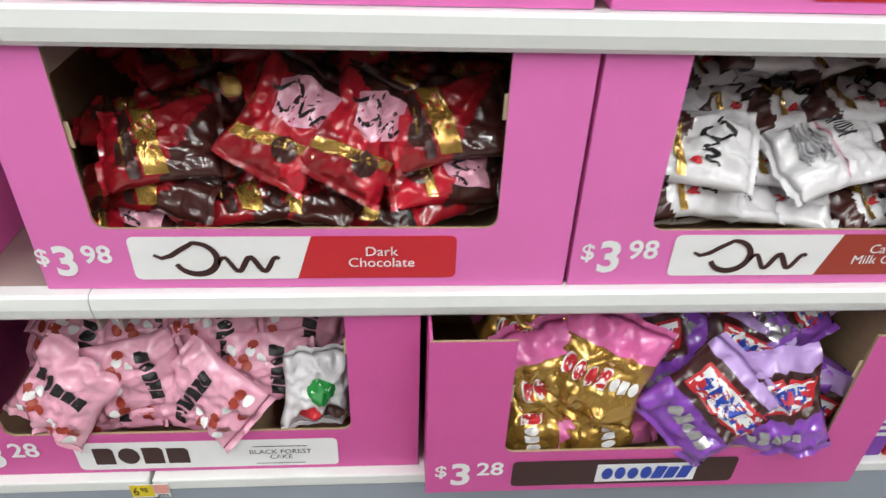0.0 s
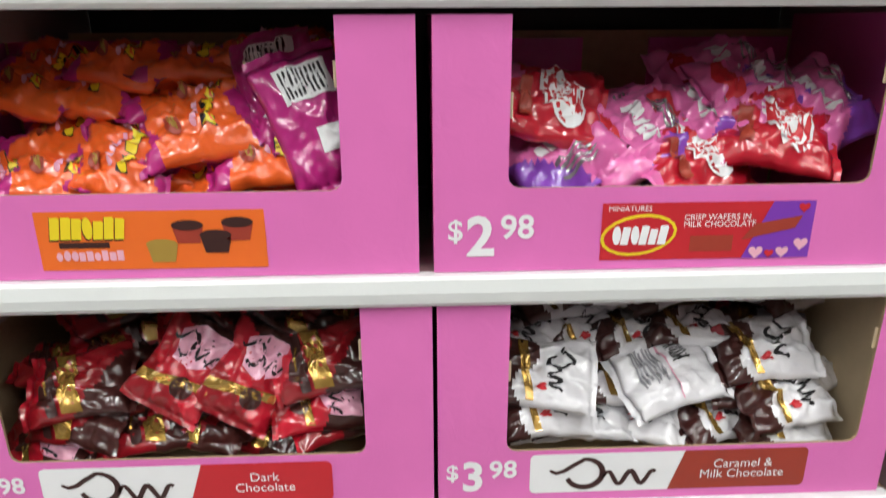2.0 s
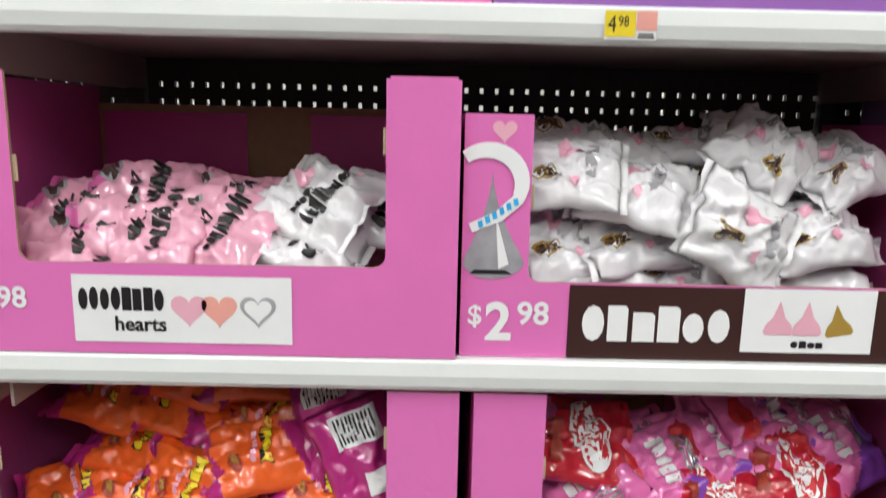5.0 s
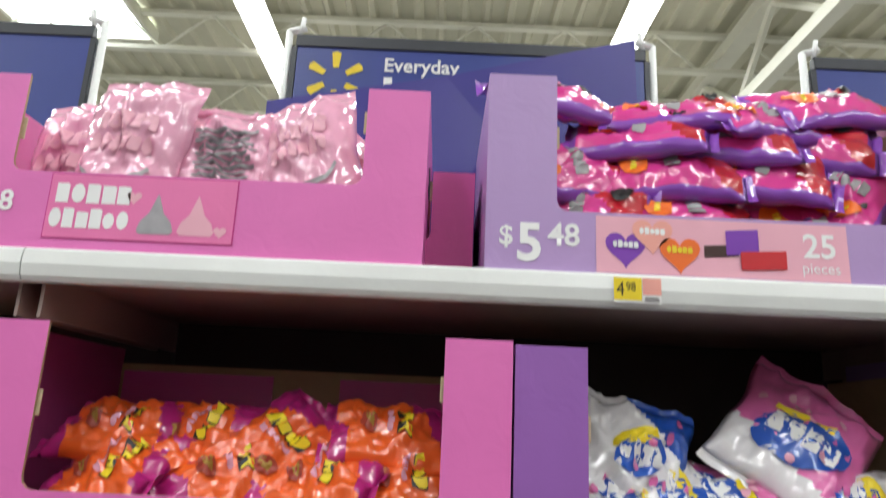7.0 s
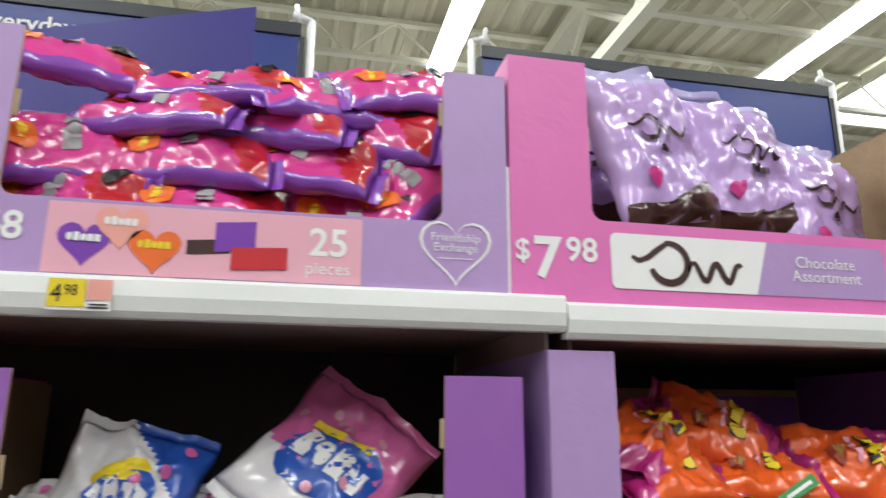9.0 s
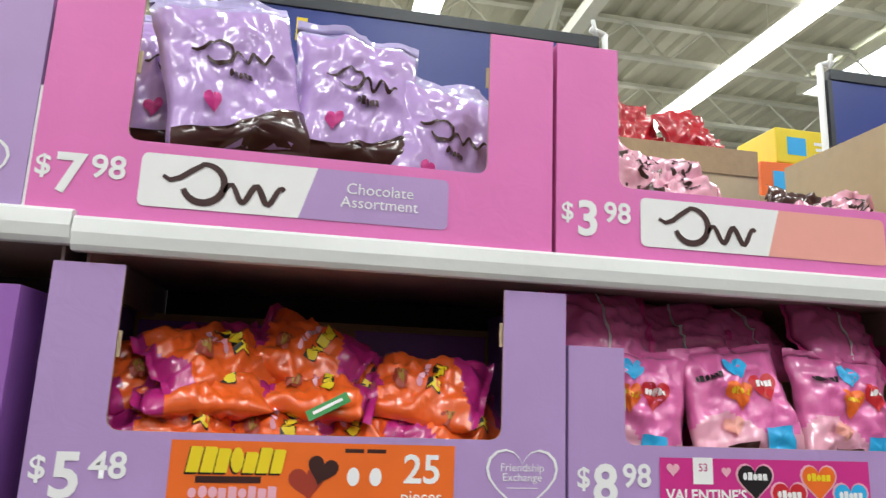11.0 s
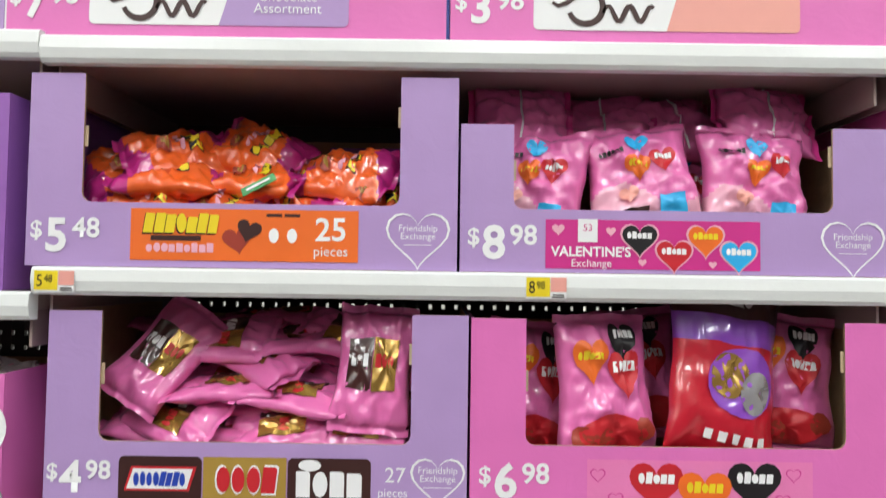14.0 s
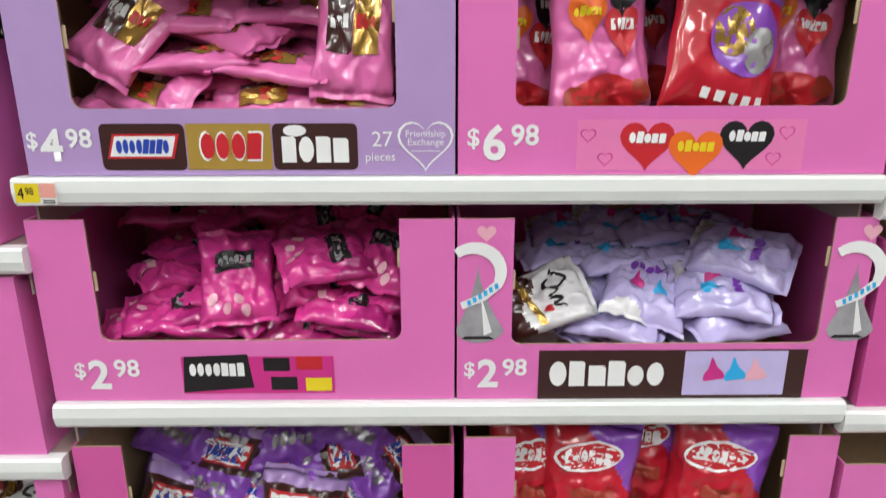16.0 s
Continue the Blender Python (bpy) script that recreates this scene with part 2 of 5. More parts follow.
TILE = mat("vinyl_floor_tile", (0.30, 0.29, 0.275), 0.25, var=0.06, scale=6, bump=0.02)
WALLP = mat("wall_paint", (0.50, 0.49, 0.46), 0.7, var=0.05, scale=3)
DECK = mat("cream_deck_paint", (0.56, 0.55, 0.43), 0.55, var=0.06, scale=4)
STEEL = mat("white_truss_paint", (0.72, 0.72, 0.62), 0.45, var=0.05, scale=6)
GLOW = mat("tube_glow", (1.0, 0.98, 0.94), 0.4, var=0.0, emit=5.0)
SKYGLOW = mat("skylight_dome", (0.95, 1.0, 1.0), 0.4, var=0.0, emit=4.0)

setting("floor", boxed(-12, 14, -10, 16, -0.1, 0), TILE, "pale polished vinyl tile store floor")
# unseen box across the aisle, added to cut low light, bounce and reflections
setting("opposite_gondola", boxed(-8, 9, -2.7, -1.8, 0, 2.1), mat("opposite_block_dark", (0.10, 0.075, 0.08), 0.6, var=0.4, scale=5), "plain dark box for unseen shelving across the aisle, added to block light")
setting("wall_north", boxed(-12, 14, 16, 16.2, 0, 7), WALLP, "plain off-white far store wall")
setting("wall_south", boxed(-12, 14, -10.2, -10, 0, 7), WALLP, "plain off-white far store wall")
setting("wall_west", boxed(-12.2, -12, -10, 16, 0, 7), WALLP, "plain off-white side store wall")
setting("wall_east", boxed(14, 14.2, -10, 16, 0, 7), WALLP, "plain off-white side store wall")

# corrugated roof deck: ribs run away from the shelves
bm = bmesh.new()
prof, cx = [], -12.0
while cx < 14:
    prof += [(cx, 7.0), (cx + 0.16, 7.0), (cx + 0.20, 6.93), (cx + 0.26, 6.93)]
    cx += 0.30
lo = [bm.verts.new((a, -10, b)) for a, b in prof]
hi = [bm.verts.new((a, 16, b)) for a, b in prof]
for i in range(len(prof) - 1):
    bm.faces.new((lo[i], lo[i + 1], hi[i + 1], hi[i]))
box(bm, -12, 14, -10, 16, 7.05, 7.15)
setting("ceiling", bm, DECK, "cream painted corrugated steel roof deck")

# open web joists along the aisle
def joist(y, z0=6.35, z1=6.88):
    ob = thing("roof_joist", "white painted open-web steel roof joist", "joist", "roof joists", "structure")
    for nm, z in (("top_chord", z1), ("bottom_chord", z0)):
        part(nm, boxed(-12, 14, y - 0.05, y + 0.05, z - 0.03, z + 0.03), STEEL, ob)
    bm = bmesh.new()
    n = 22
    for i in range(n):
        a, b = -12 + 26 * i / n, -12 + 26 * (i + 1) / n
        bar(bm, (a, y, z0), ((a + b) / 2, y, z1), 0.018)
        bar(bm, ((a + b) / 2, y, z1), (b, y, z0), 0.018)
    part("web", bm, STEEL, ob)


for jy in (-6.0, -4.0, -2.0, 0.0, 2.0, 4.0, 6.2, 7.9, 9.8, 11.8, 14.0):
    joist(jy)

gird = thing("roof_girder", "heavy white steel roof girder with diagonal braces", "girder", kind="structure")
part("top_chord", boxed(3.68, 3.92, -10, 16, 6.62, 6.8), STEEL, gird)
part("bottom_chord", boxed(3.72, 3.88, -10, 16, 5.75, 5.9), STEEL, gird)
bm = bmesh.new()
for i in range(12):
    a = -9 + 2.1 * i
    bar(bm, (3.8, a, 5.85), (3.8, a + 1.05, 6.65), 0.05)
    bar(bm, (3.8, a + 1.05, 6.65), (3.8, a + 2.1, 5.85), 0.05)
part("brace", bm, STEEL, gird)
col = thing("roof_column_brace", "white diagonal steel braces below the girder", "brace", kind="structure")
bm = bmesh.new()
bar(bm, (3.8, 11.0, 0.0), (3.8, 11.0, 5.8), 0.12, 10)
bar(bm, (3.8, 11.0, 4.6), (5.4, 11.0, 6.3), 0.05)
bar(bm, (3.8, 11.0, 4.6), (2.2, 11.0, 6.3), 0.05)
part("post", bm, STEEL, col)

for sx in STRIP_X:
    ob = thing("strip_light", "long white fluorescent strip light under the roof", "strip light", "strip lights")
    for y0, y1 in ((-9.0, -1.0), (1.0, 13.0)):
        part("housing", boxed(sx - 0.14, sx + 0.14, y0, y1, STRIP_Z, STRIP_Z + 0.06, 0.01), STEEL, ob)
        part("tube", boxed(sx - 0.17, sx + 0.17, y0 + 0.05, y1 - 0.05, STRIP_Z - 0.07, STRIP_Z - 0.004, 0.02), GLOW, ob, "glowing diffuser")
        for k in range(5):
            bm = bmesh.new()
            hy = y0 + 0.5 + (y1 - y0 - 1) * k / 4
            bar(bm, (sx, hy, STRIP_Z + 0.06), (sx, hy, 6.95), 0.006, 5)
            part("hanger", bm, STEEL, ob)

for sx, far in ((-5.0, 7.1), (9.7, 7.8)):
    for sy in (0.2, far):
        ob = thing("skylight", "bright white rectangular skylight in the roof deck", "skylight", "skylights", "structure")
        part("dome", boxed(sx - 0.85, sx + 0.85, sy - 1.3, sy + 1.3, 6.80, 6.90, 0.02), SKYGLOW, ob)
        bm = bmesh.new()
        for a in (-0.92, 0.86):
            box(bm, sx + a, sx + a + 0.06, sy - 1.38, sy + 1.38, 6.77, 6.93)
        for a in (-1.38, 1.32):
            box(bm, sx - 0.86, sx + 0.86, sy + a, sy + a + 0.06, 6.77, 6.93)
        part("curb", bm, STEEL, ob)

# ---- shelving ----
SECTIONS = ((-1.61, -0.39), (-0.39, 0.83), (0.83, 2.05), (2.05, 3.27))
LEVELS = (
    (0.475, 0.817, 1.163, 1.566, 1.940),
    (0.475, 0.817, 1.163, 1.566, 1.940),
    (0.545, 0.912, 1.264, 1.602, 1.933),
    (0.520, 0.895, 1.240, 1.590, 1.933),
)
FRONT = 0.59
BACK = 1.06


def shelf(x0, x1, z, ends=0.0008):
    ob = thing("shelf", "white enamelled steel store shelf with a rounded price rail", "shelf", "gondola shelves", at=Matrix.Translation((x0, FRONT, z)))
    w = x1 - x0
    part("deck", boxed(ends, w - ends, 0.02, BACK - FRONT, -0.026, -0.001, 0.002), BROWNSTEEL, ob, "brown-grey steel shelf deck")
    # rail: bowed front with a small foot
    bm = bmesh.new()
    prof = ((0.022, 0.0), (0.004, 0.0), (0.0, -0.004), (-0.002, -0.02), (0.001, -0.034), (0.006, -0.040), (0.022, -0.040))
    rings = [[bm.verts.new((x, a, b)) for a, b in prof] for x in (ends, w - ends)]
    for i in range(len(prof) - 1):
        bm.faces.new((rings[0][i], rings[0][i + 1], rings[1][i + 1], rings[1][i]))
    for r in rings:
        bm.faces.new(r)
    part("price_rail", bm, WHITE, ob)
    for bx in (0.012, w - 0.016):
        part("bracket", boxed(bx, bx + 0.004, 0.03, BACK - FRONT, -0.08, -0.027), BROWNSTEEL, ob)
    return ob


def price_tag(x, z, digits):
    ob = thing("price_tag", "yellow and red paper shelf price tag", "price tag", "shelf price tags", at=Matrix.Translation((x, FRONT - 0.003, z - 0.036)))
    part("card", boxed(0, 0.056, -0.0008, 0.0, 0, 0.03), INK_WHITE, ob)
    flat(ob, "yellow_field", rect(0.0, 0.003, 0.033, 0.03), INK_YELLOW, -0.0016)
    flat(ob, "red_field", rect(0.034, 0.010, 0.056, 0.03), INK_PEACH, -0.0016)
    flat(ob, "small_print", bars(0.036, 0.002, 0.018, 0.006, 2), INK_BLACK, -0.0016)
    writing(ob, digits[0], 0.003, 0.008, 0.024, INK_BLACK, -0.0022, squeeze=0.8)
    writing(ob, digits[1], 0.014, 0.014, 0.015, INK_BLACK, -0.0022, squeeze=0.8)


for si, (x0, x1) in enumerate(SECTIONS):
    for z in LEVELS[si]:
        shelf(x0, x1, z)
    base = thing("base_shelf", "white gondola base shelf with a grey kick plate", "shelf", "gondola base shelves", at=Matrix.Translation((x0, 0, 0)))
    zb = 0.125
    part("deck", boxed(0.003, 1.217, FRONT - 0.002, BACK, zb - 0.022, zb, 0.003), WHITE, base)
    part("kick_plate", boxed(0.006, 1.214, FRONT + 0.001, FRONT + 0.02, 0.0, zb - 0.0225), GREY, base, "grey kick plate")
    up = thing("upright", "dark slotted steel gondola upright", "upright", "gondola uprights", "structure")
    part("post", boxed(x0 - 0.015, x0 + 0.015, BACK - 0.012, BACK + 0.03, 0, 2.1), DARKSTEEL, up)
    # back board, with a perforated band under the fourth shelf
    zp0, zp1 = LEVELS[si][3] - 0.135, LEVELS[si][3] - 0.045
    bk = thing("back_board", "dark steel gondola back board with a perforated band", "back board", "gondola back boards", "structure")
    part("lower_sheet", boxed(x0 + 0.017, x1 - 0.017, BACK + 0.002, BACK + 0.012, 0, zp0), DARKSTEEL, bk)
    part("upper_sheet", boxed(x0 + 0.017, x1 - 0.017, BACK + 0.002, BACK + 0.012, zp1, LEVELS[si][4] + 0.02), DARKSTEEL, bk)
    bm = bmesh.new()
    nh = 44
    step = (x1 - x0 - 0.034) / nh
    for i in range(nh):
        a = x0 + 0.017 + i * step
        box(bm, a, a + step * 0.74, BACK + 0.002, BACK + 0.012, zp0, zp1)
    for k in range(3):
        za = zp0 + 0.03 * k
        box(bm, x0 + 0.017, x1 - 0.017, BACK + 0.003, BACK + 0.011, za + 0.009, za + 0.03)
    part("perforated_band", bm, DARKSTEEL, bk)

price_tag(0.318, 1.566, ("4", "98"))
price_tag(0.312, 1.940, ("4", "98"))
price_tag(1.525, 1.602, ("8", "98"))
price_tag(0.838, 1.602, ("5", "48"))
price_tag(0.838, 1.264, ("4", "98"))
price_tag(-0.42, 0.125, ("6", "98"))


# ---- printed display trays ----
DIM = {}

def tray(x0, x1, z0, h, fh, pl, pr, skin, inner=None, y=0.605, depth=0.38, back=None, label="", name="display_tray", sag=0.0, rot=0.0, sh=None):
    """A corrugated tray: front with a U-shaped window, sides, back, base. fh: height of the front below the window."""
    inner = inner or KRAFT
    w, t = x1 - x0, 0.004
    ob = thing(name, label, "display tray", "candy display trays", at=pose(x0, y, z0 + 0.001, 0, 0, rot))
    bm = bmesh.new()
    r = 0.014
    pts = [(0, 0), (w, 0), (w, h), (w - pr, h)]
    pts += [(w - pr - r + r * math.cos(radians(a)), fh + r + r * math.sin(radians(a))) for a in (0, -30, -60, -90)]
    pts += [(pl + r + r * math.cos(radians(a)), fh + r + r * math.sin(radians(a))) for a in (-90, -120, -150, -180)]
    pts += [(pl, h), (0, h)]
    fv = [bm.verts.new((a, 0, b)) for a, b in pts]
    bv = [bm.verts.new((a, t, b)) for a, b in pts]
    f = bm.faces.new(fv)
    g = bm.faces.new(bv[::-1])
    g.material_index = 2
    n = len(pts)
    for i in range(n):
        e = bm.faces.new((fv[i], fv[(i + 1) % n], bv[(i + 1) % n], bv[i]))
        e.material_index = 1 if 2 <= i < n - 1 else 0
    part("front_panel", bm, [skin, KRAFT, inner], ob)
    sh = sh or h
    for a, f in ((pl - 0.002, 0.62), (w - pr - 0.004, 0.74)):
        part("tear_tab", boxed(a, a + 0.006, t + 0.0006, t + 0.003, h * f, h * f + 0.03, 0.001), TAN, ob, "torn kraft tab")
    for nm, a, b in (("side_panel", 0.0, t), ("side_panel", w - t, w)):
        bm = bmesh.new()
        box(bm, a, b, t + 0.0005, depth, 0, sh)
        bm.faces.ensure_lookup_table()
        out = 0 if a == 0 else 1
        bm.faces[1 - out].material_index = 1
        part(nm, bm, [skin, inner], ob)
    part("base", boxed(t, w - t, t + 0.0005, depth - t - 0.0005, 0.0005, t), KRAFT, ob)
    bh = back if back is not None else h * 0.92
    part("back_panel", boxed(t + 0.0005, w - t - 0.0005, depth - t, depth, 0, bh), KRAFT if inner is not TAN else TAN, ob)
    if inner not in (KRAFT, TAN):
        for a, b in ((0.012, w * 0.42), (w * 0.60, w - 0.012)):
            part("back_flap", boxed(a, b, depth - t - 0.005, depth - t - 0.001, 0.01, bh - 0.012, 0.0), inner, ob)
    DIM[ob.name] = (w, h, fh, pl, pr, depth)
    return ob


def price(tr, x, z, big, small, s=0.078):
    writing(tr, "$", x, z + s * 0.28, s * 0.52, INK_WHITE, name="price_lettering", bold=0.0006)
    writing(tr, big, x + s * 0.33, z, s, INK_WHITE, name="price_lettering", bold=0.0018)
    writing(tr, small, x + s * 0.92, z + s * 0.30, s * 0.60, INK_WHITE, name="price_lettering", bold=0.0008)


def script_label(tr, x, z, w, h, second, words):
    flat(tr, "white_label", rrect(x, z, x + w * 0.5, z + h, 0.008, 0, 0.02), INK_WHITE)
    flat(tr, "colour_label", rrect(x + w * 0.5 - 0.0, z, x + w, z + h, 0.008, 0.02, 0), second, -0.001)
    flat(tr, "script_mark", script_mark(x + w * 0.07, z + h * 0.12, w * 0.38, h * 0.76), INK_BROWN, -0.0022)
    if words:
        writing(tr, words, x + w * 0.765, z + h * (0.55 if "\n" in words else 0.4), h * 0.31, INK_WHITE, -0.0022, "CENTER")


def friend_heart(tr, x, z, w=0.092):
    flat(tr, "heart_outline", heart_ring(x, z, w, 0.0035), INK_WHITE)
    writing(tr, "Friendship\nExchange", x, z + 0.008, 0.0135, INK_WHITE, align="CENTER")
    flat(tr, "fine_line", rect(x - 0.02, z - 0.012, x + 0.02, z - 0.011), INK_WHITE)


def kiss_pts(cx, cz, w, rot=0.0):
    c, s = math.cos(radians(rot)), math.sin(radians(rot))
    base = ((-0.5, 0.1), (-0.42, 0.0), (0.42, 0.0), (0.5, 0.1), (0.42, 0.35), (0.2, 0.6), (0.06, 1.0), (0.0, 1.15), (-0.06, 1.0), (-0.2, 0.6), (-0.42, 0.35))
    return [[(cx + w * (c * a - s * b), cz + w * (s * a + c * b)) for a, b in base]]


def cup_label(tr, x, z, w, h, tail, words=""):
    """Orange label: yellow bold mark, brown and pale bars, pictures."""
    flat(tr, "orange_label", rect(x, z, x + w, z + h), INK_ORANGE, -0.0010)
    flat(tr, "bold_mark_edge", block_mark(x + w * 0.05, z + h * 0.50, w * 0.33, h * 0.40, 7, 0.15, 5), INK_BLACK, -0.0016)
    flat(tr, "bold_mark", block_mark(x + w * 0.055, z + h * 0.53, w * 0.33, h * 0.38, 7, 0.15, 5), INK_YELLOW, -0.0022)
    flat(tr, "dark_bar", rect(x + w * 0.09, z + h * 0.38, x + w * 0.31, z + h * 0.48), INK_BROWN, -0.0016)
    flat(tr, "pale_mark", block_mark(x + w * 0.07, z + h * 0.16, w * 0.30, h * 0.18, 9, 0, 8), INK_PALE, -0.0016)
    if tail == "cups":
        for a, b, m in ((0.54, 0.30, INK_GOLD), (0.66, 0.62, INK_BRICK), (0.78, 0.45, INK_BROWN), (0.88, 0.66, INK_BRICK)):
            flat(tr, "cup_picture", [[(x + w * (a - 0.07), z + h * (b + 0.14)), (x + w * (a - 0.05), z + h * (b - 0.18)), (x + w * (a + 0.05), z + h * (b - 0.18)), (x + w * (a + 0.07), z + h * (b + 0.14))]], m, -0.0018 - 0.0004 * (a > 0.7))
            flat(tr, "cup_rim", oval(x + w * a, z + h * (b + 0.13), w * 0.07, h * 0.09), INK_GOLD if a < 0.6 else INK_BROWN, -0.0026)
    elif tail == "pink":
        flat(tr, "heart_picture", heart(x + w * 0.58, z + h * 0.5, w * 0.16), INK_PALE, -0.0016)
        flat(tr, "heart_picture", heart(x + w * 0.71, z + h * 0.5, w * 0.18, -20), INK_PALE, -0.0020)
        flat(tr, "filling_picture", oval(x + w * 0.74, z + h * 0.42, w * 0.03, h * 0.28, -20), INK_GOLD, -0.0026)
        for k in (0.83, 0.92):
            flat(tr, "pack_picture", rect(x + w * (k - 0.03), z + h * 0.28, x + w * (k + 0.03), z + h * 0.72), INK_PALE, -0.0016)
    else:
        flat(tr, "heart_picture", heart(x + w * 0.47, z + h * 0.42, w * 0.13, 10), INK_BRICK, -0.0016)
        flat(tr, "heart_picture", heart(x + w * 0.52, z + h * 0.60, w * 0.11, -15), INK_BROWN, -0.0020)
        for k in (0.63, 0.71):
            flat(tr, "pack_picture", rect(x + w * (k - 0.03), z + h * 0.12, x + w * (k + 0.03), z + h * 0.86), INK_ORANGE, -0.0016)
            flat(tr, "pack_edge", rect(x + w * (k - 0.034), z + h * 0.86, x + w * (k + 0.034), z + h * 0.92), INK_BROWN, -0.0018)
            flat(tr, "pack_spot", oval(x + w * k, z + h * 0.5, w * 0.022, h * 0.14), INK_WHITE, -0.0022)
        writing(tr, "25", x + w * 0.88, z + h * 0.42, h * 0.62, INK_WHITE, -0.0016, "CENTER", bold=0.0008)
        writing(tr, "pieces", x + w * 0.88, z + h * 0.12, h * 0.27, INK_WHITE, -0.0016, "CENTER")


# ---- candy bags ----
def bag_surface(u, v, w, h, t, seed, side):
    """Point of a filled pillow bag; u, v from -1 to 1."""
    av = abs(v)
    fill = max(0.0, 1 - (av / 0.86) ** 3.2) if av < 0.86 else 0.0
    edge = max(0.0, 1 - abs(u) ** 2.6)
    th = t * 0.5 * math.sqrt(fill * edge)
    p = Vector((u * 2.1, v * 2.1, seed * 7.3))
    lump = noise.noise(p * 1.3) * 0.34 + noise.noise(p * 2.9) * 0.16
    crease = (1 - abs(noise.noise(p * 2.2 + Vector((3, 1, 0))))) ** 6 * 0.3
    th = th * (1 + lump * min(1.0, (0.20 / h) ** 3)) - crease * t * 0.25 * fill * edge
    fold = (abs(noise.noise(p * 1.7 + Vector((9, 2, 4)))) + 0.6 * abs(noise.noise(p * 3.4 + Vector((1, 7, 2)))) - 0.35) * 0.020 * math.sqrt(edge) * (0.35 + 0.65 * fill)
    draw = max(0.0, min(1.0, (av - 0.30) / 0.5))
    ruck = math.sin(u * 8.5 + 3.2 * noise.noise(Vector((u * 1.4, v * 1.1, seed + 21.0)))) * draw * (0.0045 if av > 0.86 else 0.0085) * (1 - 0.5 * u * u)
    slant = (1 - abs(noise.noise(Vector((u * 1.5 + v * 1.1, v * 0.7 - u * 0.5, seed * 2.3))))) ** 9 * 0.016 * math.sqrt(edge)
    fold = (fold + ruck - slant) * min(1.0, (0.20 / h) ** 3)
    wide = w / 2 * (1 - 0.10 * fill * (1 - av)) * (1 + 0.04 * noise.noise(Vector((v * 2, seed, 0))))
    bend = 0.06 * h * noise.noise(Vector((u * 0.9, v * 0.9, seed + 11.0)))
    flop = 0.10 * h * max(0, av - 0.8) * noise.noise(Vector((u * 1.5, v, seed + 5))) * 4
    return Vector((u * wide + 0.03 * w * noise.noise(Vector((u, v * 2, seed + 3))), -side * th + bend + flop + fold, v * h / 2 + 0.02 * h * noise.noise(Vector((u * 2, v, seed + 9)))))


def bag_mesh(name, w, h, t, seed, mats, zone):
    nu, nv = 26, 34
    bm = bmesh.new()
    for side in (1, -1):
        g = [[bm.verts.new(bag_surface(-1 + 2 * i / nu, -1 + 2 * j / nv, w, h, t, seed, side)) for j in range(nv + 1)] for i in range(nu + 1)]
        for i in range(nu):
            for j in range(nv):
                f = bm.faces.new((g[i][j], g[i + 1][j], g[i + 1][j + 1], g[i][j + 1]))
                f.material_index = zone(-1 + (2 * i + 1) / nu, -1 + (2 * j + 1) / nv)
                f.smooth = True
    bmesh.ops.remove_doubles(bm, verts=bm.verts, dist=0.0002)
    me = bpy.data.meshes.new(name)
    bmesh.ops.recalc_face_normals(bm, faces=bm.faces)
    bm.to_mesh(me)
    bm.free()
    for m in mats:
        me.materials.append(m)
    return me


def print_mesh(name, polys, w, h, t, seed, material, lift):
    """Printed shapes laid on the front of a bag; outlines in u, v."""
    bm = bmesh.new()
    for pl in polys:
        cu = sum(p[0] for p in pl) / len(pl)
        cv = sum(p[1] for p in pl) / len(pl)
        size = max(max(abs(p[0] - cu), abs(p[1] - cv)) for p in pl)
        nr = max(1, min(6, round(size / 0.09)))
        edge = []
        for i, (a, b) in enumerate(pl):
            a2, b2 = pl[(i + 1) % len(pl)]
            ns = max(1, min(12, round(math.hypot(a2 - a, b2 - b) / 0.11)))
            edge += [(a + (a2 - a) * s / ns, b + (b2 - b) * s / ns) for s in range(ns)]
        rings = []
        for k in range(nr):
            f = 1 - k / nr
            rings.append([bm.verts.new(bag_surface(max(-0.97, min(0.97, cu + (a - cu) * f)), max(-0.97, min(0.97, cv + (b - cv) * f)), w, h, t, seed, 1) + Vector((0, -lift, 0))) for a, b in edge])
        n = len(edge)
        for a, b in zip(rings, rings[1:]):
            for i in range(n):
                bm.faces.new((a[i], a[(i + 1) % n], b[(i + 1) % n], b[i])).smooth = True
        mid = bm.verts.new(bag_surface(cu, cv, w, h, t, seed, 1) + Vector((0, -lift, 0)))
        for i in range(n):
            bm.faces.new((rings[-1][i], rings[-1][(i + 1) % n], mid)).smooth = True
    bmesh.ops.remove_doubles(bm, verts=bm.verts, dist=0.00001)
    me = bpy.data.meshes.new(name)
    bm.to_mesh(me)
    bm.free()
    me.materials.append(material)
    return me


def whole(u, v):
    return 0


def ends(cut):
    return lambda u, v: 1 if abs(v) > cut else 0


def lower(cut):
    return lambda u, v: 1 if v + 0.25 * math.sin(3 * u) < cut else 0


def diag(cut):
    return lambda u, v: 1 if v + 0.9 * u > cut else 0


def wave(u, v):
    return 1 if v + 0.5 * u > 0.45 else (2 if v + 0.5 * u < -0.55 else 0)


def dots(seed, n, r, lo=-0.8, hi=0.8):
    rnd = random.Random(seed)
    return [p for _ in range(n) for p in oval(rnd.uniform(-0.75, 0.75), rnd.uniform(lo, hi), r, r * 0.8, n=10)]


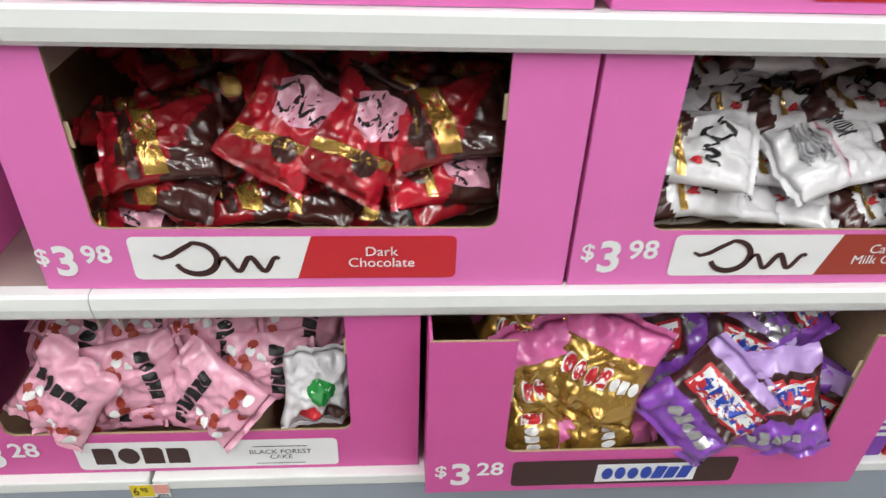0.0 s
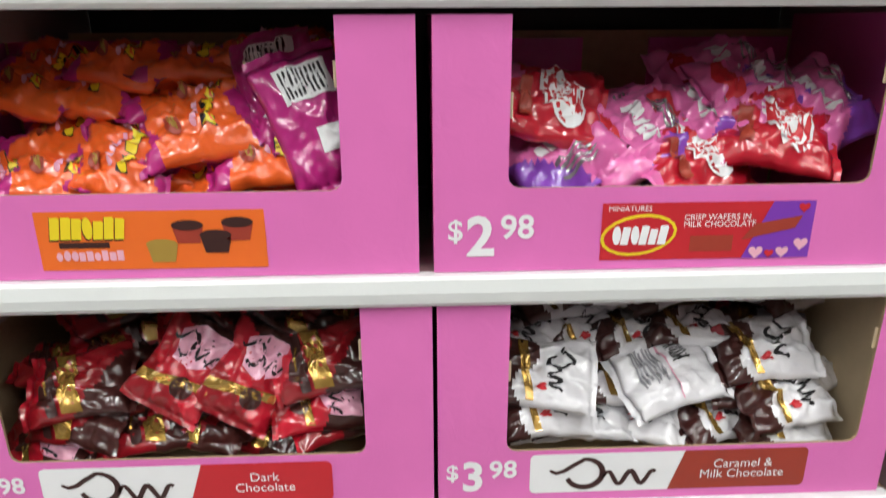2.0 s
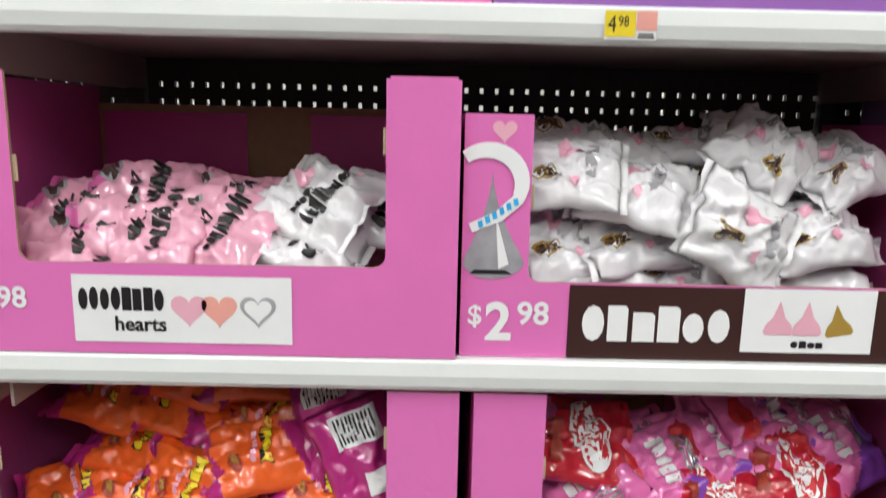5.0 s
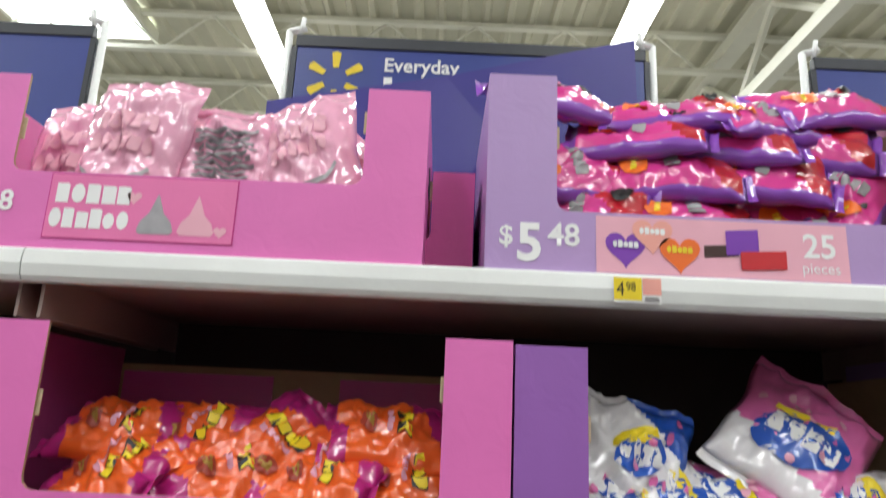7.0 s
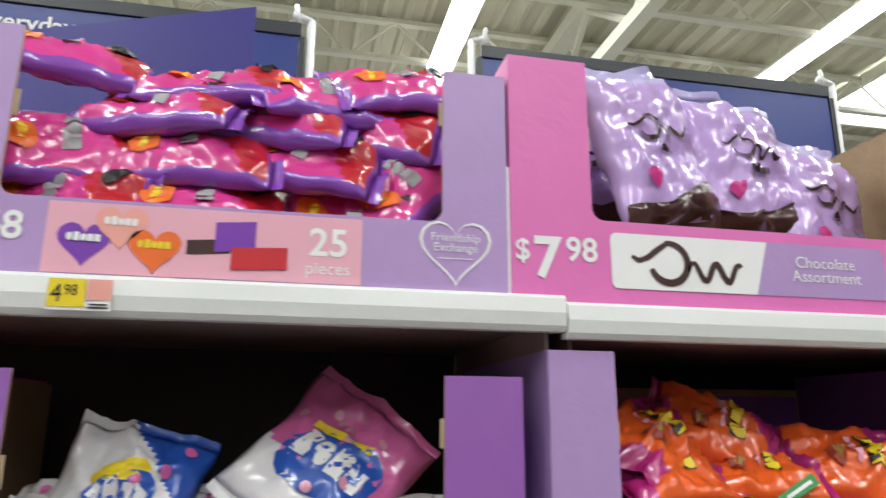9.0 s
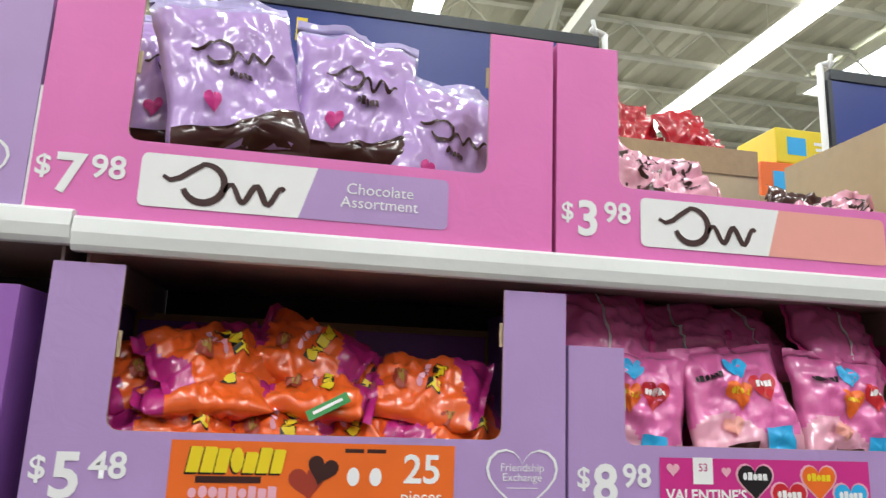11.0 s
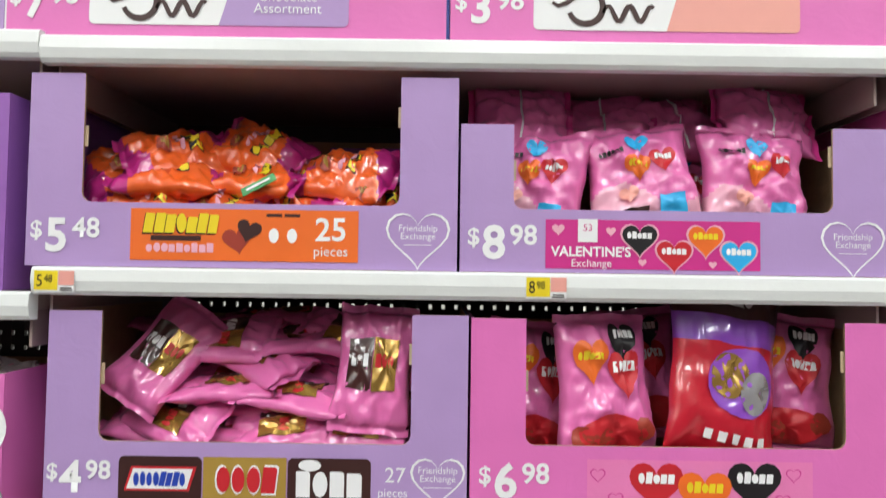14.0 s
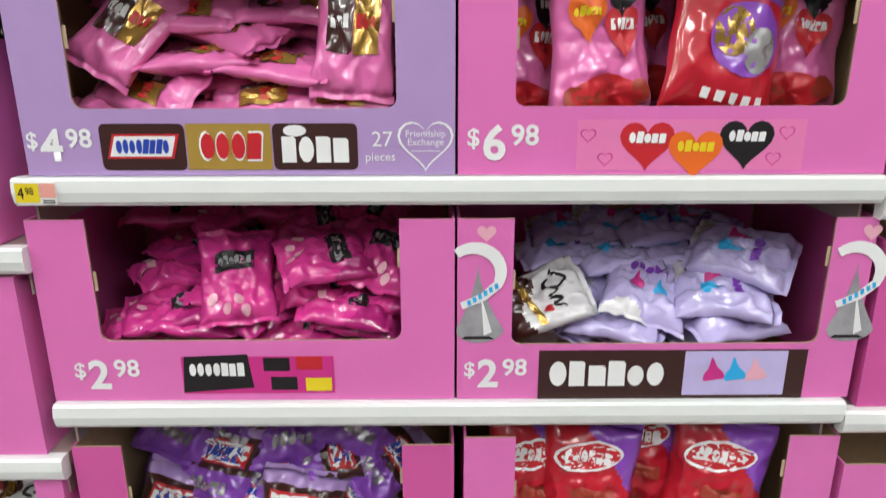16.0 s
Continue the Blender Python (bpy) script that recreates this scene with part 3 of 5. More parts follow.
# kind: label, size (w, h, t), film colours, zones, prints [(name, outlines, ink)]
KINDS = {
    "dark": ("glossy red and brown dark chocolate candy bag", (0.15, 0.20, 0.05), (F_RED, F_BROWN, F_DKRED), wave, [
        ("pale_panel", [[(-0.35, -0.02), (0.2, -0.12), (0.7, 0.1), (0.8, 0.7), (0.0, 0.72), (-0.5, 0.5)]], F_PALE), ("pen_mark", script_mark(-0.6, 0.05, 1.3, 0.5), INK_BLACK),
        ("gold_band", [[(-0.9, -0.42), (0.9, -0.2), (0.9, -0.36), (-0.9, -0.62)]], F_GOLD), ("sweet_picture", oval(0.3, -0.45, 0.3, 0.2), F_BROWN)]),
    "darkgold": ("dark brown and red chocolate bag with gold band", (0.15, 0.20, 0.05), (F_DKRED, F_BROWN, F_RED), wave, [
        ("gold_band", [[(-0.9, -0.10), (0.9, 0.12), (0.9, -0.22), (-0.9, -0.46)]], F_GOLD), ("sweet_picture", oval(0.35, -0.5, 0.34, 0.2), F_BROWN), ("dark_strip", [[(-0.92, -0.5), (0.92, -0.28), (0.92, -0.46), (-0.92, -0.7)]], INK_BROWN), ("fine_print", bars(-0.4, -0.56, 0.7, 0.07, 1), F_GOLD)]),
    "caramel": ("white, brown and gold caramel chocolate candy bag", (0.15, 0.20, 0.05), (F_WHITE, F_BROWN), lower(-0.28), [
        ("pen_mark", script_mark(-0.6, 0.1, 1.2, 0.5), INK_BLACK), ("gold_band", [[(-0.9, -0.30), (0.9, -0.12), (0.9, -0.26), (-0.9, -0.5)]], F_GOLD),
        ("red_heart", heart(0.5, 0.0, 0.26), INK_RED), ("red_patch", oval(-0.55, -0.72, 0.3, 0.14), F_DKRED)]),
    "backside": ("white candy bag lying back side up", (0.17, 0.21, 0.045), (F_WHITE, F_WHITE), whole, [
        ("barcode", [p for i in range(9) for p in rect(-0.5 + 0.06 * i, 0.1, -0.47 + 0.06 * i, 0.45)], INK_BLACK), ("fine_print", bars(-0.6, -0.6, 1.0, 0.5, 7), INK_GREY),
        ("pink_line", rect(-0.9, -0.03, 0.9, 0.0), F_PALE)]),
    "button": ("pale pink button-candy bag with dark bold mark", (0.16, 0.19, 0.05), (F_PALE, F_PALE), whole, [
        ("bold_mark", block_mark(-0.7, 0.12, 1.4, 0.30, 5, 0.1, 4), INK_BLACK), ("candy_spots", dots(3, 7, 0.13, -0.8, -0.05), INK_BRICK), ("white_spots", dots(8, 5, 0.12, -0.8, 0.0), INK_WHITE)]),
    "blackforest": ("cream candy bag with green and red pictures", (0.13, 0.17, 0.05), (F_WHITE, F_WHITE), whole, [
        ("green_spot", oval(0, 0.1, 0.42, 0.28), INK_GREEN), ("red_spot", oval(-0.3, -0.45, 0.28, 0.2), INK_RED), ("dark_patch", oval(0.3, -0.5, 0.4, 0.2), INK_BROWN)]),
    "goldbag": ("gold and pink wafer candy bag", (0.17, 0.19, 0.055), (F_GOLD, F_PINK), lambda u, v: 1 if v > 0.35 else 0, [
        ("mark_edge", block_mark(-0.75, -0.32, 1.0, 0.40, 4, 0.1, 9), INK_WHITE), ("bold_mark", block_mark(-0.71, -0.29, 0.95, 0.34, 4, 0.1, 9), INK_RED), ("pale_mark", block_mark(0.3, -0.25, 0.6, 0.26, 3, 0, 2), INK_WHITE)]),
    "nougat": ("purple and brown nougat candy bag with white plaque", (0.17, 0.19, 0.055), (F_BROWN, F_PURPLE, F_LILAC), lambda u, v: 1 if v < -0.2 else (2 if v > 0.62 else 0), [
        ("red_edge", [[(-0.86, -0.02), (0.8, -0.02), (0.9, 0.52), (-0.76, 0.52)]], INK_RED), ("white_plaque", [[(-0.8, 0.03), (0.77, 0.03), (0.84, 0.47), (-0.72, 0.47)]], INK_WHITE),
        ("bold_mark", block_mark(-0.68, 0.08, 1.36, 0.33, 7, 0.15, 7), INK_BLUE), ("silver_mark", block_mark(-0.5, -0.6, 1.0, 0.28, 5, 0.1, 3), F_SILVER)]),
    "cups": ("orange and magenta peanut butter cup bag", (0.16, 0.20, 0.055), (F_ORANGE, F_MAG), lambda u, v: 1 if (v > 0.6 + 0.3 * u or v < -0.7 + 0.2 * u + 0.08 * math.sin(5 * u)) else 0, [
        ("mark_edge", block_mark(-0.56, 0.13, 1.1, 0.22, 6, 0.12, 5), INK_BLACK), ("bold_mark", block_mark(-0.54, 0.15, 1.07, 0.19, 6, 0.12, 5), INK_YELLOW), ("pale_print", block_mark(-0.45, -0.02, 0.9, 0.09, 7, 0, 4), F_PALE),
        ("cup_picture", oval(0.3, -0.3, 0.24, 0.12, 15), INK_BRICK), ("filling", oval(0.28, -0.28, 0.15, 0.06, 15), INK_GOLD)]),
    "cupback": ("magenta candy bag back with white barcode panel", (0.14, 0.22, 0.04), (F_MAG, F_MAG), whole, [
        ("white_panel", rect(-0.55, 0.25, 0.65, 0.75), INK_WHITE), ("barcode", [p for i in range(10) for p in rect(-0.45 + 0.1 * i, 0.3, -0.40 + 0.1 * i, 0.7)], INK_BLACK), ("lower_panel", rect(-0.2, -0.5, 0.6, -0.15), INK_WHITE)]),
    "wafer": ("red wafer candy bag with white slanted mark", (0.17, 0.19, 0.05), (F_RED, F_PINK), lower(-0.6), [
        ("oval_edge", oval(0, 0.2, 0.78, 0.34, 12), INK_WHITE), ("oval", oval(0, 0.2, 0.72, 0.29, 12), INK_RED), ("bold_mark", block_mark(-0.6, 0.06, 1.2, 0.3, 6, 0.1, 2), INK_WHITE), ("bar_picture", rect(-0.2, -0.5, 0.7, -0.3), INK_BRICK)]),
    "waferpink": ("pink wafer miniatures bag with purple corner", (0.17, 0.19, 0.05), (F_PINK, F_PURPLE), diag(0.7), [
        ("white_mark", block_mark(-0.6, 0.0, 1.0, 0.3, 5, 0.1, 6), INK_WHITE), ("red_patch", oval(-0.2, -0.5, 0.5, 0.22), INK_RED), ("silver", bars(-0.5, 0.45, 0.8, 0.3, 4), F_SILVER)]),
    "heartpink": ("pink chocolate hearts bag with dark bold mark", (0.17, 0.19, 0.05), (F_PALE, F_PINK), lower(-0.6), [
        ("bold_mark", block_mark(-0.72, 0.12, 1.44, 0.26, 9, 0, 7), INK_BLACK), ("small_mark", block_mark(-0.1, -0.15, 0.7, 0.16, 5, 0, 3), INK_BLACK), ("heart_foil", heart(-0.25, -0.5, 0.5), INK_GREY), ("heart_choc", heart(-0.25, -0.5, 0.36), INK_BROWN)]),
    "heartwhite": ("white chocolate hearts bag with dark bold mark", (0.17, 0.19, 0.05), (F_WHITE, F_WHITE), whole, [
        ("bold_mark", block_mark(-0.72, 0.12, 1.44, 0.26, 9, 0, 7), INK_BLACK), ("small_mark", block_mark(-0.1, -0.15, 0.7, 0.16, 5, 0, 3), INK_BLACK), ("pale_heart", heart(-0.25, -0.5, 0.45), F_PALE)]),
    "drops": ("white striped chocolate drops bag with pink hearts", (0.17, 0.20, 0.055), (F_WHITE, F_WHITE), whole, [
        ("bold_mark", block_mark(-0.6, 0.3, 1.0, 0.2, 4, 0, 6), INK_GREY), ("pink_drop", kiss_pts(-0.35, -0.15, 0.42, 8), F_PALE), ("drop_foil", kiss_pts(0.3, -0.65, 0.56, -8), INK_WHITE), ("drop_edge", kiss_pts(0.3, -0.62, 0.5, -8), INK_GOLD), ("drop_picture", kiss_pts(0.3, -0.6, 0.4, -8), INK_BROWN), ("pink_heart", heart(0.5, 0.15, 0.22), F_PALE)]),
    "gummy": ("pink, blue and white crunchy candy bag", (0.21, 0.24, 0.06), (F_PINK, F_WHITE, F_LILAC), lambda u, v: 1 if v < -0.45 - 0.3 * u else 0, [
        ("blue_cloud", oval(0.05, -0.1, 0.72, 0.4, 20), F_BLUE), ("white_mark", block_mark(-0.5, -0.25, 1.05, 0.36, 4, 0.15, 4), INK_WHITE), ("yellow_band", [[(-0.5, 0.22), (0.4, 0.36), (0.4, 0.26), (-0.5, 0.12)]], INK_YELLOW), ("candy_spots", dots(6, 8, 0.07, -0.9, 0.75), F_PALE)]),
    "gummywhite": ("white and blue crunchy candy bag", (0.17, 0.20, 0.05), (F_WHITE, F_BLUE), diag(0.75), [
        ("blue_cloud", oval(0.0, 0.0, 0.5, 0.3, 20), F_BLUE), ("yellow_spot", oval(-0.1, 0.25, 0.4, 0.14, 15), INK_YELLOW), ("white_mark", block_mark(-0.4, -0.12, 0.8, 0.24, 4, 0.1, 4), INK_WHITE), ("pink_spots", dots(2, 7, 0.08), F_PINK)]),
    "clear": ("clear pink bag of foil-wrapped chocolate drops", (0.18, 0.235, 0.06), (F_CLEAR, F_CLEAR), whole, [
        ("pale_mark", block_mark(-0.6, 0.15, 1.2, 0.24, 5, 0, 4), INK_PALE), ("pale_mark", block_mark(-0.6, -0.15, 1.2, 0.24, 6, 0, 9), INK_PALE), ("teal_ribbon", stroke(arc(0, -0.1, 0.75, 0.5, 210, 330, 10), 0.07), INK_GREY)]),
    "clearback": ("clear pink candy bag with striped fine print", (0.16, 0.20, 0.055), (F_CLEAR, F_CLEAR), whole, [
        ("fine_print", bars(-0.6, -0.7, 1.2, 1.2, 13), INK_GREY)]),
    "mix": ("red, pink and purple assorted candy bag", (0.17, 0.24, 0.055), (F_HOT, F_PURPLE, F_RED), lambda u, v: 1 if abs(u) > 0.86 or abs(v) > 0.82 else (2 if v > 0.25 + 0.4 * u else 0), [
        ("silver_mark", block_mark(-0.5, -0.1, 1.0, 0.22, 5, 0.1, 3), INK_GREY), ("orange_spot", oval(0.2, -0.5, 0.4, 0.18, 10), INK_ORANGE), ("dark_spot", oval(-0.3, 0.5, 0.36, 0.15), INK_BLACK), ("yellow_mark", block_mark(0.0, -0.53, 0.4, 0.1, 5, 0, 3), INK_YELLOW)]),
    "lilac": ("lilac stand-up chocolate hearts bag with brown base", (0.19, 0.24, 0.06), (F_LILAC, F_BROWN, F_PLILAC), lambda u, v: 2 if v > 0.78 else 0, [
        ("brown_base", [[(-0.96, -0.96), (0.96, -0.96), (0.96, -0.42), (0.6, -0.46), (0.2, -0.58), (-0.3, -0.68), (-0.96, -0.66)]], F_BROWN),
        ("pen_mark", script_mark(-0.62, 0.02, 1.2, 0.28), INK_BROWN), ("small_mark", block_mark(-0.15, -0.14, 0.4, 0.09, 5, 0, 3), INK_BROWN), ("pink_heart", heart(-0.45, -0.4, 0.26), INK_MAGENTA)]),
    "rosy": ("small pink and brown chocolate hearts bag", (0.14, 0.19, 0.05), (F_PALE, F_BROWN), lower(-0.25), [
        ("pen_mark", script_mark(-0.6, 0.15, 1.2, 0.4), INK_BROWN), ("sweet_picture", oval(0.2, -0.4, 0.3, 0.2), F_PALE)]),
    "exchange": ("pink exchange candy bag with coloured hearts", (0.19, 0.21, 0.06), (F_PINK, F_PALE), lower(-0.35), [
        ("blue_heart", heart(0.0, 0.55, 0.42), INK_SKY), ("red_heart", heart(0.42, 0.22, 0.5), INK_RED), ("orange_heart", heart(-0.05, 0.12, 0.5), INK_ORANGE), ("yellow_mark", block_mark(-0.22, 0.1, 0.36, 0.1, 5, 0, 3), INK_YELLOW), ("white_mark", block_mark(0.26, 0.2, 0.33, 0.1, 5, 0, 4), INK_WHITE),
        ("dark_mark", block_mark(-0.75, 0.4, 0.5, 0.1, 6, 0, 3), INK_BLACK), ("red_heart", heart(-0.3, -0.35, 0.34), INK_PEACH), ("pack_picture", rect(0.2, -0.75, 0.65, -0.4), INK_SKY), ("pack_picture", rect(-0.5, -0.85, 0.0, -0.62), INK_BROWN)]),
    "minimix": ("pink candy bag with brown and gold panels", (0.15, 0.24, 0.045), (F_PINK, F_PINK), whole, [
        ("brown_panel", rect(-0.7, -0.35, -0.05, 0.45), F_BROWN), ("gold_panel", rect(-0.03, -0.35, 0.62, 0.45), F_GOLD), ("white_mark", block_mark(-0.62, 0.0, 0.5, 0.2, 3, 0, 4), INK_WHITE), ("red_mark", block_mark(0.04, 0.0, 0.5, 0.2, 3, 0, 6), INK_RED)]),
    "trio": ("pink stand-up candy bag with three hearts", (0.17, 0.235, 0.06), (F_PINK, F_PINK), whole, [
        ("black_heart", heart(0.3, 0.62, 0.62), INK_BLACK), ("orange_heart", heart(-0.4, 0.38, 0.7), INK_ORANGE), ("red_heart", heart(0.3, 0.2, 0.72), INK_RED), ("yellow_mark", block_mark(-0.64, 0.36, 0.48, 0.12, 5, 0, 3), INK_YELLOW), ("white_mark", block_mark(0.06, 0.2, 0.5, 0.14, 5, 0, 4), INK_WHITE), ("white_mark", block_mark(0.1, 0.64, 0.42, 0.12, 5, 0, 4), INK_WHITE), ("choc_picture", oval(0, -0.62, 0.7, 0.26), INK_RED), ("choc_spots", dots(4, 4, 0.2, -0.75, -0.5), INK_BRICK)]),
    "redgold": ("red and gold assorted chocolate bag", (0.2, 0.30, 0.06), (F_RED, F_BROWN, F_PURPLE), lambda u, v: 1 if v > 0.55 else (2 if v > 0.22 else 0), [
        ("purple_ring", oval(0.15, -0.15, 0.62, 0.36), F_PURPLE), ("gold_foil", oval(-0.1, -0.1, 0.32, 0.24), F_GOLD), ("silver_foil", oval(0.36, -0.24, 0.28, 0.22), F_SILVER), ("white_mark", block_mark(-0.3, 0.66, 0.6, 0.16, 4, 0, 5), INK_WHITE), ("white_spots", [p for i in range(5) for p in rect(-0.4 + 0.22 * i, -0.78, -0.27 + 0.22 * i, -0.68)], INK_WHITE)]),
    "minis": ("hot pink miniatures bag with black label", (0.16, 0.21, 0.05), (F_HOT, F_MAG), diag(0.9), [
        ("black_plaque", [[(-0.6, 0.05), (0.5, 0.1), (0.52, 0.5), (-0.58, 0.48)]], INK_BLACK), ("silver_mark", block_mark(-0.5, 0.2, 0.95, 0.18, 6, 0, 3), INK_GREY), ("spots", dots(7, 5, 0.13, -0.8, -0.1), INK_PALE)]),
    "lilacdrops": ("pale lilac chocolate drops bag with teal accents", (0.17, 0.21, 0.055), (F_PLILAC, F_WHITE), lower(-0.9), [
        ("purple_mark", block_mark(-0.5, 0.2, 1.0, 0.2, 5, 0, 3), INK_PURPLE), ("teal_drop", kiss_pts(0.3, -0.4, 0.4), INK_SKY), ("pink_drop", kiss_pts(-0.3, -0.3, 0.4), INK_MAGENTA)]),
    "waferstand": ("red wafer hearts bag with purple side", (0.18, 0.23, 0.06), (F_RED, F_PURPLE), diag(0.75), [
        ("oval_edge", oval(-0.05, 0.4, 0.72, 0.24, 8), INK_WHITE), ("oval", oval(-0.05, 0.4, 0.66, 0.2, 8), INK_RED), ("bold_mark", block_mark(-0.55, 0.3, 1.0, 0.2, 6, 0.1, 2), INK_WHITE), ("bar_picture", rect(-0.3, -0.3, 0.6, -0.1), INK_BRICK)]),
    "plain": ("plain pink candy bag lying back side up", (0.19, 0.21, 0.06), (F_PINK, F_HOT), ends(0.86), [
        ("white_line", rect(-0.85, -0.02, 0.85, 0.02), INK_WHITE)]),
    "redclear": ("bright red see-through candy bag", (0.2, 0.2, 0.08), (F_RED, F_RED), whole, []),
}
MADE = {}


def bag(kind, m, variant=0):
    """One bag of that kind at the pose m."""
    label, (w, h, t), mats, zone, prints = KINDS[kind]
    key = (kind, variant)
    if key not in MADE:
        seed = variant * 3.7 + len(kind) * 1.9 + ord(kind[0]) * 0.37
        ob = new("candy_bag", bag_mesh("candy_bag", w, h, t, seed, mats, zone))
        tagged(ob, label, "candy bag", label.split(" bag")[0] + " bags")
        split = []
        for nm, polys, ink in prints:
            split += [("spot", [p], ink) for p in polys] if nm.endswith("spots") else [(nm, polys, ink)]
        for i, (nm, polys, ink) in enumerate(split):
            part(nm, print_mesh(nm, polys, w, h, t, seed, ink, 0.0026 + 0.0006 * min(i, 6)), ink, ob)
        MADE[key] = ob
        ob.matrix_basis = m
        return ob
    ob = copy_thing(MADE[key], m)
    ob.matrix_basis = m
    return ob


def fill(tr, kinds, spots, deep=0, seed=1, scale=1.0, level=0.55):
    """Bags in a tray. spots: (x, z, roll, depth, kind number, lean) with x from 0 to 1 across the window and z above the window's foot."""
    rnd = random.Random(seed)
    w, h, fh, pl, pr, d = DIM[tr.name]
    base = tr.matrix_basis
    span = w - pl - pr
    for i, (x, z, roll, dep, k, lean) in enumerate(spots):
        kind = kinds[k % len(kinds)]
        bw, bh, bt = KINDS[kind][1]
        flatness = abs(math.sin(radians(roll)))
        lean -= 30 * flatness * (dep > -0.024)
        s = scale * (0.92 - 0.06 * flatness)
        tall = s * (abs(math.cos(radians(roll))) * bh + flatness * bw) / 2
        reach = tall * math.sin(radians(-lean)) * 0.9 + bt * 0.4
        if dep > -0.024:
            dep = max(dep, 0) + reach - 0.025
        else:
            z = max(z, tall * 0.62)
            dep = -0.012
        loc = base @ pose(pl + x * span, 0.035 + dep, fh + z, lean, 0, rnd.uniform(-20, 20)) @ pose(0, 0, 0, 0, roll + rnd.uniform(-7, 7), 0) @ Matrix.Scale(s, 4)
        bag(kind, loc, (i + seed) % 3)
    for i in range(deep // 2 + 1 if deep else 0):
        x = ((i + 0.5 + rnd.uniform(-0.3, 0.3)) * 2.0 / deep) % 1.0
        z = fh * 0.5 + rnd.uniform(0, level) * (h - fh)
        loc = base @ pose(0.11 + x * (w - 0.22), rnd.uniform(0.19, d - 0.11), z, rnd.uniform(-80, -50), 0, rnd.uniform(-40, 40)) @ pose(0, 0, 0, 0, rnd.uniform(0, 180), 0)
        bag(kinds[rnd.randrange(len(kinds))], loc, rnd.randrange(3))


def heap(n, rows, top, seed, dep0=0.03, kinds=1, lean=-35, roll=(60, 120), edge=0.09):
    """A loose pile seen through a window: rows of lying bags."""
    rnd = random.Random(seed)
    out = []
    for r in range(rows):
        for i in range(n):
            x = edge + (1 - 2 * edge) * (i + 0.5 * (r % 2) + rnd.uniform(-0.2, 0.2)) / max(1, n - 0.5)
            z = -0.012 + (top - 0.026) * r / max(1, rows - 1) + rnd.uniform(-0.01, 0.012)
            out.append((min(0.95, x), z, rnd.uniform(*roll), dep0 + 0.035 * r + rnd.uniform(0, 0.015), rnd.randrange(kinds), lean + rnd.uniform(-18, 18)))
    return out


# first section, lowest: button candies and nougat bars
t1 = tray(-0.665, 0.010, 0.125, 0.31, 0.085, 0.09, 0.098, HOT, HOT, label="hot pink display tray of pink button-candy bags")
flat(t1, "cream_label", rrect(0.175, 0.008, 0.555, 0.068, 0.008), INK_WHITE)
flat(t1, "bold_mark", block_mark(0.20, 0.02, 0.14, 0.036, 4, 0, 4), INK_BROWN, -0.0018)
flat(t1, "rule_line", rect(0.43, 0.052, 0.51, 0.0535) + rect(0.433, 0.014, 0.505, 0.0155), INK_BLACK, -0.0018)
writing(t1, "BLACK FOREST\nCAKE", 0.47, 0.036, 0.0135, INK_BLACK, -0.0018, "CENTER")
price(t1, 0.02, 0.02, "3", "28", 0.07)
fill(t1, ("button", "blackforest"), [(0.18, 0.09, 100, 0.05, 0, 10), (0.40, 0.10, 95, 0.05, 0, 10), (0.60, 0.12, 85, 0.04, 0, 15), (0.18, 0.03, 30, -0.03, 0, -20), (0.38, 0.07, 75, 0.0, 0, 12), (0.48, 0.03, 95, 0.0, 0, 5), (0.60, 0.05, -60, -0.03, 0, -15), (0.74, 0.07, 100, 0.01, 0, 10), (0.90, 0.05, 2, 0.0, 1, -8), (0.84, 0.14, 100, 0.06, 0, 10), (0.28, 0.02, 80, 0.0, 0, 5)], 3, 11, 0.88)
t2 = tray(0.020, 0.672, 0.128, 0.30, 0.088, 0.11, 0.075, HOT, KRAFT, y=0.552, label="hot pink display tray of gold and purple candy bags")
price(t2, 0.012, 0.02, "3", "28", 0.066)
flat(t2, "brown_label", rrect(0.125, 0.012, 0.46, 0.068, 0.008), INK_BROWN)
flat(t2, "white_plaque", rect(0.25, 0.018, 0.40, 0.058), INK_WHITE, -0.0018)
flat(t2, "bold_mark", block_mark(0.256, 0.024, 0.135, 0.028, 7, 0.2, 7), INK_BLUE, -0.0026)
fill(t2, ("goldbag", "nougat"), [(0.10, 0.12, 8, 0.08, 0, -15), (0.16, 0.07, -10, 0.03, 0, -14), (0.30, 0.10, 15, 0.0, 0, -18), (0.60, 0.16, 28, 0.06, 1, -25), (0.52, 0.07, 20, 0.03, 1, -25), (0.76, 0.08, 25, 0.0, 1, -22), (0.86, 0.14, -40, 0.05, 1, -20), (0.62, 0.02, 35, -0.05, 1, -15), (0.80, 0.01, -25, -0.055, 1, -12), (0.92, 0.05, -60, 0.0, 1, -20), (0.12, 0.01, 85, 0.0, 0, -5), (0.34, 0.01, 95, 0.0, 0, -5), (0.45, 0.09, -30, 0.02, 1, -15), (0.90, 0.15, 60, 0.06, 1, -10), (0.72, 0.17, 100, 0.09, 1, -15), (0.93, 0.01, 20, 0.0, 1, -15)], 4, 12)

